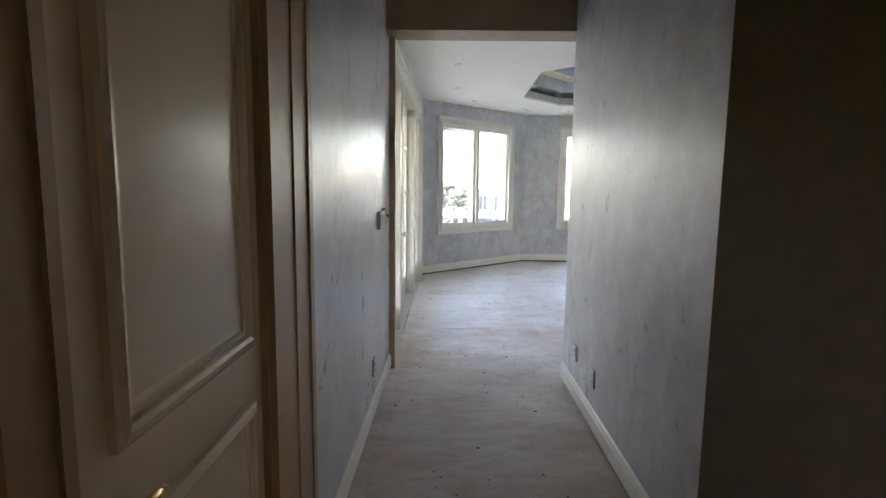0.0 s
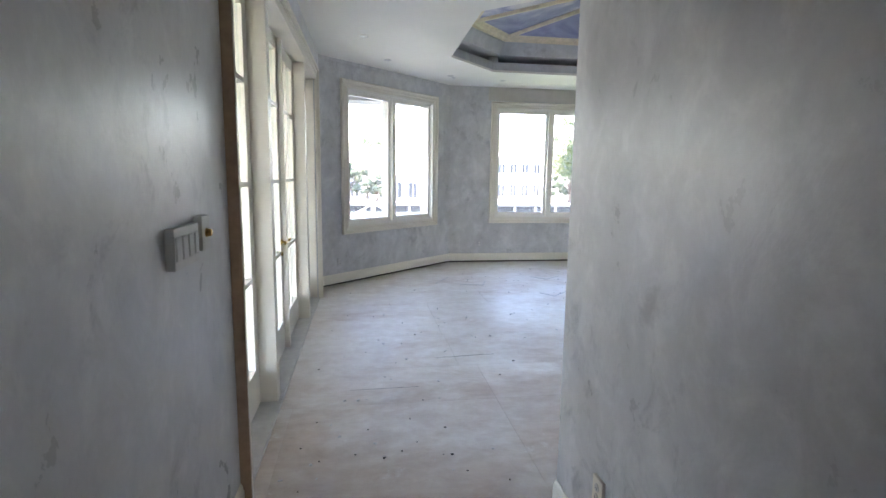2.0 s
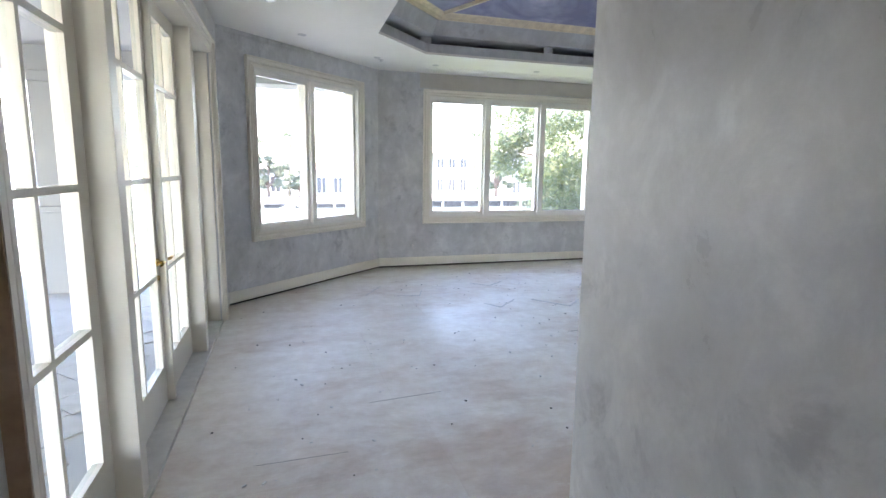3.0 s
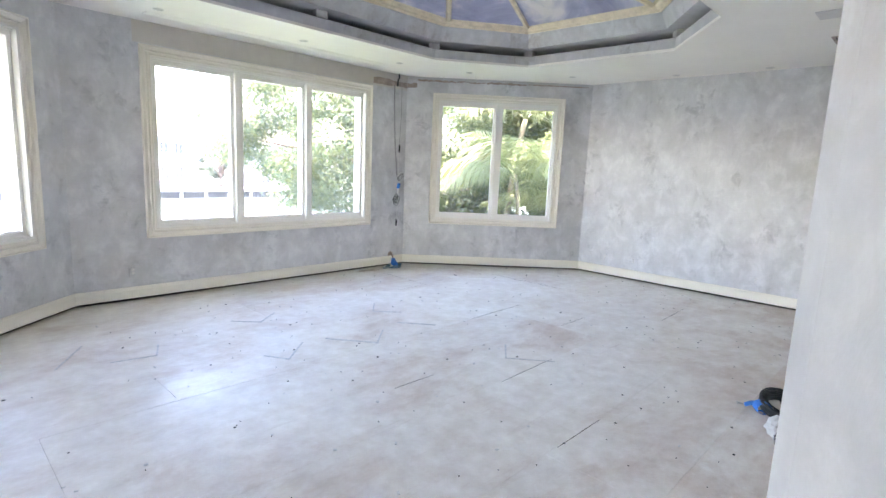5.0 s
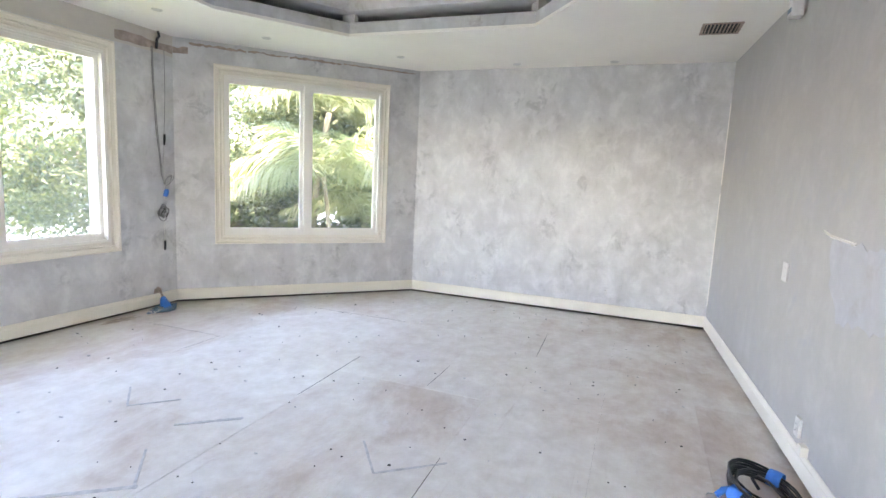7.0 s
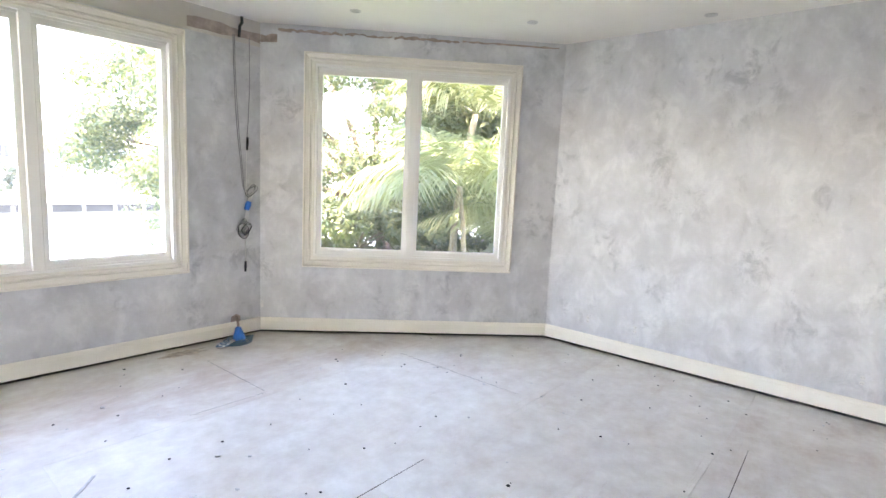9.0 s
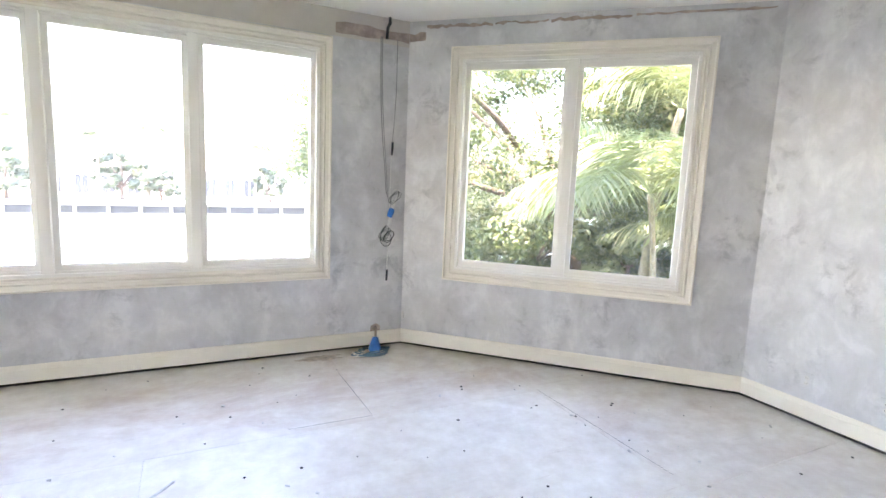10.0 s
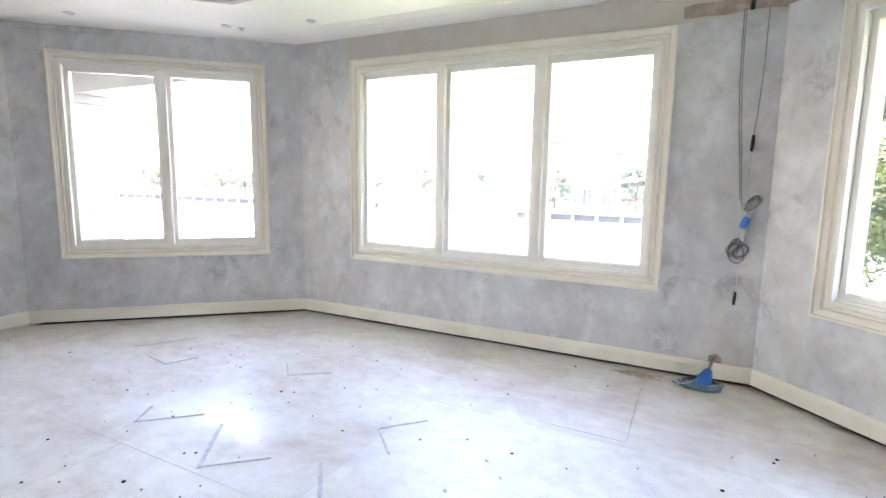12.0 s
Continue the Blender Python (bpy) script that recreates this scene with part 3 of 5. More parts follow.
for s0, s1 in ((d0, d0 + 0.03), (d1 - 0.03, d1), (P1 - 0.05, P1 + 0.05), (P2 - 0.05, P2 + 0.05)):
    part("post", box(s0, s1, 0.012 if s0 > d0 else -0.02, TW + 0.01, 0.0, dz - 0.03, 0.003), M_TRIM, unit)
part("head", box(d0, d1, -0.02, TW + 0.01, dz - 0.03, dz), M_TRIM, unit)
part("threshold", box(d0, d1, -0.01, TW + 0.06, -0.02, 0.03), M_STONE, unit, "pale worn stone threshold")
lite_leaf(unit, d0 + 0.03, P1 - 0.05, dz - 0.03, 2, 0.11, 0.29)
lf = lite_leaf(unit, P1 + 0.05, PM, dz - 0.03, 2, 0.09, 0.28)
rf = lite_leaf(unit, PM, P2 - 0.05, dz - 0.03, 2, 0.09, 0.28)
lite_leaf(unit, P2 + 0.05, d1 - 0.03, dz - 0.03, 2, 0.09, 0.28)
part("astragal", box(PM - 0.025, PM + 0.025, 0.082, 0.125, 0.03, dz - 0.03, 0.004), M_TRIM, unit)
lever(lf, PM - 0.07, 0.125, 0.97, -1)
lever(rf, PM + 0.07, 0.125, 0.97, 1)

# ---------------------------------------------------------------- panelled door in the passage
pd = thing("door_2", line_frame((XL, 0), (XL, 9)), "off-white panelled door, closed, with a brass lever", "door", kind="structure")
for s0, s1, k in ((YD0 - 0.16, YD0, 1), (YD1, YD1 + 0.43, -1)):
    bm = bmesh.new()
    e = s0 if k > 0 else s1
    w = s1 - s0
    for f0, f1, d in ((0.0, 0.10, 0.020), (0.10, 0.34, 0.012), (0.34, 0.5, 0.020), (0.5, 0.85, 0.014), (0.85, 1.0, 0.022)):
        add_box(bm, min(e + k * f0 * w, e + k * f1 * w), max(e + k * f0 * w, e + k * f1 * w), -d, 0.003, 0.0, ZD + 0.14)
    part("casing", bm, M_DOORCASE, pd)
part("casing", box(YD0, YD1, -0.02, 0.003, ZD, ZD + 0.14, 0.004), M_DOORCASE, pd)
part("jamb", box(YD1 - 0.005, YD1, -0.0015, 0.085, 0.0, ZD), M_DOORCASE, pd)
leaf = part("door_leaf", box(YD0 + 0.003, YD1 - 0.007, 0.02, 0.062, 0.012, ZD - 0.003), M_DOORPAINT, pd)


def raised_panel(parent, x0, x1, z0, z1):
    bm = bmesh.new()
    steps = [(0.0, 0.02), (0.0, 0.006), (0.010, 0.000), (0.024, -0.003), (0.034, 0.002), (0.040, 0.012), (0.052, 0.013), (0.056, 0.018), (0.066, 0.0195)]
    rings = [[bm.verts.new(p) for p in ((x0 + i, y, z0 + i), (x1 - i, y, z0 + i), (x1 - i, y, z1 - i), (x0 + i, y, z1 - i))] for i, y in steps]
    for A, B in zip(rings, rings[1:]):
        for i in range(4):
            bm.faces.new((A[i], A[(i + 1) % 4], B[(i + 1) % 4], B[i]))
    bm.faces.new(rings[-1])
    part("panel", bm, M_DOORPAINT, parent)


raised_panel(leaf, 1.005, 1.575, 1.14, ZD - 0.12)
raised_panel(leaf, 1.005, 1.575, 0.22, 0.985)
lever(leaf, 0.968, 0.02, 1.05, 1)

# ---------------------------------------------------------------- floor of plywood sheets
floor = solid("floor", box(XL - 0.05, 8.95, -1.7, 5.3, -0.06, -0.006), M_UNDER, "subfloor of worn dusty plywood sheets", "floor", kind="structure")
bm = bmesh.new()
add_prism(bm, [(XL - 0.05, 5.3), (8.95, 5.3), (8.95, 9.1), (6.75, 11.27), (2.1, 11.27), (XL - 0.05, 9.3)], -0.06, -0.006)
part("underlay", bm, M_UNDER, floor)
# near-black strips put the gap's shade behind the baseboards and stop outside light
for a, b in ((C01, C12), (C12, C23), (C23, C34), (C34, C45), (C45, FR)):
    bm = bmesh.new()
    add_box(bm, -0.1, span(a, b) + 0.1, 0.10, TW, -0.06, 0.03, line_frame(a, b))
    part("gap_backing", bm, M_GAPSHADE_NAIL, floor, "dark backing strip for the shade under the wall")


def clip(poly, edge_a, edge_b):
    """Keeps the part of a polygon to the right of the line a-b."""
    ax, ay = edge_a
    dx, dy = edge_b[0] - ax, edge_b[1] - ay
    side = lambda p: dx * (p[1] - ay) - dy * (p[0] - ax)
    out = []
    for i, p in enumerate(poly):
        q = poly[(i + 1) % len(poly)]
        sp, sq = side(p), side(q)
        if sp <= 0:
            out.append(p)
        if sp * sq < 0:
            t = sp / (sp - sq)
            out.append((p[0] + t * (q[0] - p[0]), p[1] + t * (q[1] - p[1])))
    return out


BOUND = [(XL - 0.02, 9.28), (2.12, 11.2), (6.73, 11.2), (8.87, 9.08), (8.87, -1.65)]


def sheet(x0, x1, y0, y1):
    g = 0.0004
    poly = [(x0 + g, y0 + g), (x1 - g, y0 + g), (x1 - g, y1 - g), (x0 + g, y1 - g)]
    for a, b in zip(BOUND, BOUND[1:]):
        poly = clip(poly, a, b)
    if len(poly) < 3:
        return
    bm = bmesh.new()
    lift = random.uniform(-0.0012, 0.0)
    k = len(poly)
    cx, cy = sum(p[0] for p in poly) / k, sum(p[1] for p in poly) / k
    rim = [bm.verts.new((x, y, lift - 0.0008)) for x, y in poly]
    low = [bm.verts.new((x, y, -0.0055)) for x, y in poly]
    ins = [bm.verts.new((x + (cx - x) * 0.002, y + (cy - y) * 0.002, lift)) for x, y in poly]
    bm.faces.new(ins)
    for i in range(k):
        j = (i + 1) % k
        bm.faces.new((low[i], low[j], rim[j], rim[i]))
        bm.faces.new((rim[i], rim[j], ins[j], ins[i]))
    part("plywood_sheet", bm, M_PLY, floor)


ROWS_Y = [
    (-1.65, 0.34, (0.07, 1.49, 3.93, 6.0, 8.9)), (0.34, 2.785, (0.07, 0.18, 1.40, 3.84, 6.3, 8.9)), (2.785, 5.58, (0.07, 0.18, 1.57, 4.0, 6.4, 8.9)),
    (5.58, 6.23, (0.07, 1.57, 3.48, 4.08, 6.86, 8.9)), (6.23, 7.06, (0.07, 1.42, 3.86, 6.86, 8.9)), (7.06, 8.30, (0.07, 1.40, 3.30, 5.74, 7.31, 8.9)),
    (8.30, 9.74, (0.07, 2.16, 4.60, 7.31, 8.9)), (9.74, 11.22, (0.07, 3.54, 5.98, 8.42, 8.9))]
for y0, y1, xs in ROWS_Y:
    for a, b in zip(xs, xs[1:]):
        sheet(a, b, y0, y1)

# ---------------------------------------------------------------- wall patches and repairs
def flat_patch(name, frame_m, outline, mat, label, depth=0.004):
    """Thin skin of other plaster or paper on a wall; outline in (along, up)."""
    bm = bmesh.new()
    fr = [bm.verts.new((x, -depth, z)) for x, z in outline]
    bk = [bm.verts.new((x, 0.001, z)) for x, z in outline]
    bm.faces.new(fr)
    for i in range(len(outline)):
        j = (i + 1) % len(outline)
        bm.faces.new((fr[i], fr[j], bk[j], bk[i]))
    return solid(name, bm, mat, label, "wall patch", "wall patches", "structure", frame_m)


def ragged(x0, x1, z0, z1, step=0.06, amp=0.012, top=True, seed=1):
    """Rectangle with torn lower and, where asked, upper edge."""
    rnd = random.Random(seed)
    k = max(2, int((x1 - x0) / step))
    low = [(x0 + (x1 - x0) * i / k, z0 + rnd.uniform(-amp, amp)) for i in range(k + 1)]
    high = [(x1 - (x1 - x0) * i / k, z1 + (rnd.uniform(-amp, amp) if top else 0)) for i in range(k + 1)]
    return low + high


F1, F2, F3, F4, F5 = line_frame(C01, C12), line_frame(C12, C23), line_frame(C23, C34), line_frame(C34, C45), line_frame(C45, FR)
L2, L5 = span(C12, C23), span(C45, FR)
flat_patch("primer_band", F2, ragged(0.66, L2 - 0.001, 2.825, H - 0.001, 0.25, 0.004, False, 3), M_BAND, "beige primer band above the triple window")
flat_patch("torn_paper", F2, ragged(3.9, L2 - 0.004, 2.86, 2.945, 0.07, 0.012, True, 4), M_TORN, "torn brown drywall paper beside the triple window", 0.008)
flat_patch("torn_paper", F3, ragged(0.004, 0.16, 2.87, 2.945, 0.05, 0.014, True, 5), M_TORN, "torn brown drywall paper in the corner", 0.006)
flat_patch("primer_band", F3, ragged(0.03, 2.9, 2.995, H - 0.001, 0.09, 0.012, False, 6), M_RAW, "rough grey plaster strip under the ceiling")
for k, (p, q, lo, hi) in enumerate(((0.17, 0.78, 2.984, 3.006), (0.80, 1.26, 2.990, 3.004), (1.28, 1.92, 2.986, 3.012))):
    flat_patch("torn_paper", F3, ragged(p, q, lo, hi, 0.035, 0.011, True, 70 + k), M_TORN, "thin torn paper edge under the ceiling", 0.007)
flat_patch("torn_paper", F3, ragged(1.95, 2.93, 2.998, 3.012, 0.05, 0.006, True, 8), M_TORN, "thin torn paper edge under the ceiling", 0.007)
flat_patch("torn_paper", F1, ragged(0.1, 1.2, 2.985, 3.01, 0.07, 0.006, True, 9), M_RAW, "cracked plaster line under the ceiling", 0.006)


def along5(x):
    """Distance along the south wall of a place with that x."""
    return (C45[0] - x) * L5 / (C45[0] - FR[0])


def wpts(pts):
    return [(along5(x), z) for x, z in pts]


flat_patch("bare_plaster", F5, wpts([(6.35, 3.045), (6.15, 2.88), (5.75, 2.70), (5.33, 2.57), (4.9, 2.53), (4.4, 2.46), (3.9, 2.50), (3.4, 2.66), (3.1, 3.045)]), M_RAW, "grey bare plaster left at the top of the wall")
def torn_outline(pts, amp, seed, step=0.05):
    rn = random.Random(seed)
    out = []
    for i, (x0, z0) in enumerate(pts):
        x1, z1 = pts[(i + 1) % len(pts)]
        k = max(1, int(math.hypot(x1 - x0, z1 - z0) / step))
        for j in range(k):
            out.append((x0 + (x1 - x0) * j / k + rn.uniform(-amp, amp), z0 + (z1 - z0) * j / k + rn.uniform(-amp, amp)))
    return out


flat_patch("bare_plaster", F5, wpts(torn_outline([(5.62, 1.40), (5.2, 1.385), (4.5, 1.395), (4.36, 1.46), (4.34, 1.25), (4.31, 1.12), (4.7, 1.06), (5.1, 1.0), (5.42, 0.98), (5.55, 1.15)], 0.02, 31)), M_PATCH, "bluish repair patch on the skimmed wall", 0.0015)


def ridge(pts, w, name="filler_ridge"):
    bm = bmesh.new()
    P = [(along5(x), z) for x, z in pts]
    for (x0, z0), (x1, z1) in zip(P, P[1:]):
        d = Vector((x1 - x0, 0, z1 - z0)).normalized()
        n = Vector((-d.z, 0, d.x)) * w
        vs = [bm.verts.new((x0 + n.x, -0.002, z0 + n.z)), bm.verts.new((x1 + n.x, -0.002, z1 + n.z)), bm.verts.new((x1, -0.011, z1)), bm.verts.new((x0, -0.011, z0)), bm.verts.new((x0 - n.x, -0.002, z0 - n.z)), bm.verts.new((x1 - n.x, -0.002, z1 - n.z))]
        bm.faces.new((vs[0], vs[1], vs[2], vs[3]))
        bm.faces.new((vs[3], vs[2], vs[5], vs[4]))
    solid(name, bm, M_CEIL, "white filler ridge on the repaired wall", "filler", "filler ridges", "structure", F5)


ridge([(5.72, 1.425), (5.62, 1.405), (5.3, 1.39)], 0.008)
ridge([(4.88, 1.405), (4.66, 1.40), (4.5, 1.402), (4.49, 1.45)], 0.014)
ridge([(4.36, 1.49), (4.355, 1.42)], 0.007)
ridge([(8.83, 0.30), (8.83, 0.75), (8.835, 1.6)], 0.006)
ridge([(8.835, 1.7), (8.835, 2.6)], 0.005)


# ---------------------------------------------------------------- switches, outlets and plates
def plate(name, m, w, h, label, d=0.007, gangs=0, mat=None, duplex=True, knob=False):
    """Wall plate centred on m (x along the wall, y into it)."""
    t = thing(name, m, label, "outlet" if not gangs and not knob else "switch", "wall plates")
    part("cover", box(-w / 2, w / 2, -d, 0.0, -h / 2, h / 2, min(0.003, d * 0.4)), mat or M_PLASTIC, t)
    if gangs:
        for i in range(gangs):
            x = -w / 2 + w * (i + 0.5) / gangs
            rk = part("rocker", box(x - 0.016, x + 0.016, -d - 0.004, -d + 0.001, -0.034, 0.034, 0.002), M_PLASTIC, t)
            part("rocker_edge", box(x - 0.019, x + 0.019, -d - 0.0012, -d + 0.001, -0.037, 0.037), M_RESIDUE, rk)
    elif knob:
        bm = bmesh.new()
        add_lathe(bm, [(0.016, 0.0), (0.016, 0.003), (0.013, 0.006), (0.012, 0.017), (0.009, 0.019)], pose(0, -d, 0, 90, 0, 0))
        part("knob", bm, M_BRASS, t, "brass dimmer knob", True)
    elif duplex:
        for z in (-0.02, 0.02):
            bm = bmesh.new()
            add_lathe(bm, [(0.0165, 0.0), (0.0165, 0.0025), (0.015, 0.0035)], pose(0, -d, z, 90, 0, 0))
            soc = part("socket", bm, M_PLASTIC, t)
            bm = bmesh.new()
            add_box(bm, -0.0075, -0.0055, -d - 0.0042, -d, z - 0.004, z + 0.005)
            add_box(bm, 0.0055, 0.0075, -d - 0.0042, -d, z - 0.004, z + 0.005)
            part("slots", bm, M_DARK, soc)
    return t


FL = line_frame((XL, 0), (XL, 9))
FRT = line_frame((XR, 6), (XR, 0))          # along = 6 - y
plate("light_switch", FL @ pose(3.925, 0, 1.325), 0.225, 0.125, "white four gang switch plate standing proud of the wall", 0.028, 4)
plate("dimmer_switch", FL @ pose(4.115, 0, 1.345), 0.085, 0.118, "white dimmer plate with a brass knob", 0.03, knob=True)
plate("wall_outlet", FL @ pose(3.62, 0, 0.345), 0.078, 0.118, "white outlet plate above the passage baseboard", 0.014)
plate("wall_outlet", FRT @ pose(6 - 3.925, 0, 0.368), 0.078, 0.118, "cream outlet plate above the passage baseboard", 0.014, mat=M_TRIM)
plate("wall_outlet", FRT @ pose(6 - 3.46, 0, 0.355), 0.078, 0.118, "grey outlet plate above the passage baseboard", 0.012)
plate("wall_outlet", F2 @ pose(2.685 - 2.131, 0, 0.335), 0.075, 0.115, "grey painted outlet plate under the window", mat=M_PLASTER)
plate("wall_outlet", F1 @ pose(0.30, 0, 0.32), 0.075, 0.115, "grey painted outlet plate beside the terrace doors", mat=M_PLASTER)
for y in (8.59, 8.11, 6.41):
    plate("wall_outlet", F4 @ pose(C34[1] - y, 0, 0.31), 0.075, 0.115, "grey painted outlet plate on the east wall", mat=M_PLASTER)
plate("light_switch", F5 @ pose(along5(6.29), 0, 1.10), 0.10, 0.13, "white switch plate on the skimmed wall", 0.008, 1)
plate("wall_outlet", F5 @ pose(along5(5.66), 0, 0.27), 0.07, 0.115, "white outlet on the skimmed wall", 0.02)
plate("junction_box", F5 @ pose(along5(5.52), 0, 0.19), 0.06, 0.06, "beige cable box above the baseboard", 0.04, mat=M_TRIM, duplex=False)
plate("wall_outlet", F3 @ pose(0.02, 0, 0.30), 0.02, 0.07, "white cable plate in the corner", 0.02, duplex=False)
# ragged hole, its shade painted on the south wall; cables come out of it
flat_patch("wall_hole", F5, wpts([(4.80, 0.16), (4.79, 0.235), (4.74, 0.262), (4.69, 0.245), (4.66, 0.17), (4.68, 0.157)]), M_DARK, "near-black patch drawn as a ragged hole above the baseboard", 0.003)


# ---------------------------------------------------------------- ceiling fixtures
def downlight(x, y):
    t = thing("recessed_light", pose(x, y, H), "small recessed ceiling light, switched off", "ceiling light", "recessed ceiling lights")
    bm = bmesh.new()
    add_lathe(bm, [(0.050, 0.0), (0.050, -0.004), (0.044, -0.007), (0.036, -0.007), (0.034, -0.001)], Matrix())
    part("trim_ring", bm, M_PLASTIC, t, smooth=False)
    bm = bmesh.new()
    add_lathe(bm, [(0.034, -0.0005), (0.030, -0.0045), (0.012, -0.0045)], Matrix())
    part("lamp", bm, M_STEEL, t, "dark steel lamp face")
    return t


CANS = [(0.66, 6.75), (0.67, 8.27), (0.98, 9.42), (1.98, 10.32), (2.86, 10.54), (4.42, 10.47), (5.94, 10.48), (6.99, 10.10), (8.05, 8.98), (8.62, 7.68), (8.66, 6.54)]
first = downlight(*CANS[0])
for x, y in CANS[1:]:
    copy_thing(first, pose(x, y, H))
t = thing("sprinkler_head", pose(2.05, 10.44, H), "small chrome sprinkler in the ceiling", "sprinkler")
bm = bmesh.new()
add_lathe(bm, [(0.038, 0.0), (0.036, -0.005), (0.014, -0.008), (0.010, -0.02), (0.022, -0.022), (0.022, -0.024)], Matrix())
part("cap", bm, M_PLASTIC, t)
# slot diffuser over the triple window
t = thing("slot_diffuser", pose(4.35, 10.78, H), "long white slot air diffuser in the ceiling", "air vent")
for k in range(4):
    y = -0.06 + 0.04 * k
    part("blade", box(-1.55, 1.55, y - 0.013, y + 0.013, -0.006, 0.002, 0.002), M_CEIL, t)
part("slot_backing", box(-1.55, 1.55, -0.07, 0.07, -0.0015, 0.001), M_RESIDUE, t)
# dark return grille
t = thing("ceiling_vent", pose(7.51, 5.59, H), "ceiling air grille with dark slots", "air vent")
for args in ((-0.17, 0.17, -0.16, -0.135), (-0.17, 0.17, 0.135, 0.16), (-0.17, -0.15, -0.135, 0.135), (0.15, 0.17, -0.135, 0.135)):
    part("frame", box(*args, -0.008, 0.001), M_TORN, t)
part("backing", box(-0.15, 0.15, -0.135, 0.135, -0.002, 0.001), M_DARK, t)
for k in range(9):
    bm = bmesh.new()
    add_box(bm, -0.15, 0.15, -0.006, 0.006, -0.001, 0.001, Matrix.Translation((0, -0.12 + 0.03 * k, -0.006)) @ pose(0, 0, 0, 35, 0, 0))
    part("slat", bm, M_TORN, t)
t = thing("ceiling_speaker", pose(6.50, 5.62, H), "square white flush speaker cover in the ceiling", "speaker")
part("cover", box(-0.13, 0.13, -0.12, 0.12, -0.008, 0.001, 0.003), M_PLASTIC, t)
t = thing("motion_sensor", F5 @ pose(along5(6.62), 0, 2.93), "white motion sensor box on the wall under the ceiling", "sensor")
part("body", box(-0.045, 0.045, -0.10, -0.02, -0.075, 0.075, 0.008), M_PLASTIC, t)
part("bracket", box(-0.02, 0.02, -0.03, 0.002, -0.03, 0.06, 0.003), M_PLASTIC, t)
part("lens", box(-0.036, 0.036, -0.104, -0.098, -0.045, -0.015, 0.002), M_BLUECABLE, t, "dark sensor window")
bm = bmesh.new()
add_tube(bm, [(0, -0.05, 0.07), (0.012, -0.05, 0.10), (0, -0.05, 0.116), (-0.012, -0.05, 0.10)], 0.005, 6)
part("hook", bm, M_BRASS, t, "brass hook", True)
# ---------------------------------------------------------------- cables
def coil(cx, cy, cz, r, turns, thick, rnd, squash=1.0, tilt=0.1, stack=0.02, jitter=0.014):
    pts = []
    n = turns * 22
    for i in range(n + 1):
        a = 2 * math.pi * i / 22
        k = i / 22
        rr = r + math.sin(k * 2.1) * jitter * 1.6 + rnd.uniform(-1, 1) * jitter * 0.2
        z = cz + thick + stack * (0.5 + 0.5 * math.sin(k * 1.7)) * (0.6 + 0.4 * math.sin(a + 0.7 * k)) + abs(math.sin(k * 0.9)) * 0.008
        pts.append((cx + rr * math.cos(a), cy + rr * squash * math.sin(a), z + tilt * 0.1 * math.sin(a)))
    return pts


def tape_band(cx, cy, cz, angle, r, w, h, depth):
    m = Matrix.Translation((cx, cy, cz)) @ pose(0, 0, 0, 0, 0, math.degrees(angle)) @ Matrix.Translation((r, 0, 0))
    bm = bmesh.new()
    rings = []
    for y in (-w / 2, 0, w / 2):
        k = 1.0 if y else 1.08
        rings.append([bm.verts.new(m @ Vector((depth * k * math.cos(a), y, h + h * k * math.sin(a)))) for a in [2 * math.pi * j / 14 for j in range(14)]])
    for A, B in zip(rings, rings[1:]):
        for j in range(14):
            bm.faces.new((A[j], A[(j + 1) % 14], B[(j + 1) % 14], B[j]))
    return bm


rnd = random.Random(11)
CX, CY = 5.25, 5.35
t = thing("cable_coil", pose(CX, CY, 0), "coil of black cable bound with blue tape on the floor", "cable")
for k, (r, off, turns) in enumerate(((0.185, 0.0, 6), (0.172, 0.012, 6), (0.196, -0.01, 5))):
    bm = bmesh.new()
    add_tube(bm, coil(off, off * 0.5, 0.012 * k, r, turns, 0.0075, rnd, 0.82, 0.3, 0.055, 0.018), 0.0065, 6)
    part("cable_winding", bm, M_BLACK, t, smooth=True)
part("blue_tape", tape_band(0, 0, 0.0, 2.3, 0.175, 0.075, 0.042, 0.05), M_TAPE, t, "wrap of blue masking tape", True)
part("blue_tape", tape_band(0, 0, 0.0, -0.55, 0.175, 0.07, 0.045, 0.048), M_TAPE, t, "wrap of blue masking tape", True)
bm = bmesh.new()
for k in range(4):
    o = 0.012 * k
    add_tube(bm, [(-0.10 - o, -0.10, 0.03 + o), (-0.22 - o, -0.17 + o, 0.02 + o), (-0.34 + o * 1.5, -0.21 + o, 0.05 + 2.2 * o), (-0.45 + o, -0.255, 0.15 + o * 1.2), (-0.505, -0.30, 0.20 + o * 0.5)], 0.0045, 6)
part("cable_tail", bm, M_BLACK, t, smooth=True)
bm = bmesh.new()
add_tube(bm, [(-0.02, 0.02, 0.05), (0.02, 0.05, 0.085), (0.03, 0.02, 0.10), (0.0, -0.03, 0.09), (-0.06, -0.09, 0.05)], 0.009, 6)
part("cable_loop", bm, M_BLACK, t, smooth=True)
bm = bmesh.new()
add_tube(bm, [(-0.06, 0.15, 0.05), (-0.10, 0.20, 0.045), (-0.135, 0.235, 0.03)], [0.012, 0.018, 0.014], 8)
part("taped_end", bm, M_TAPE, t, "blue taped cable end", True)
bm = bmesh.new()
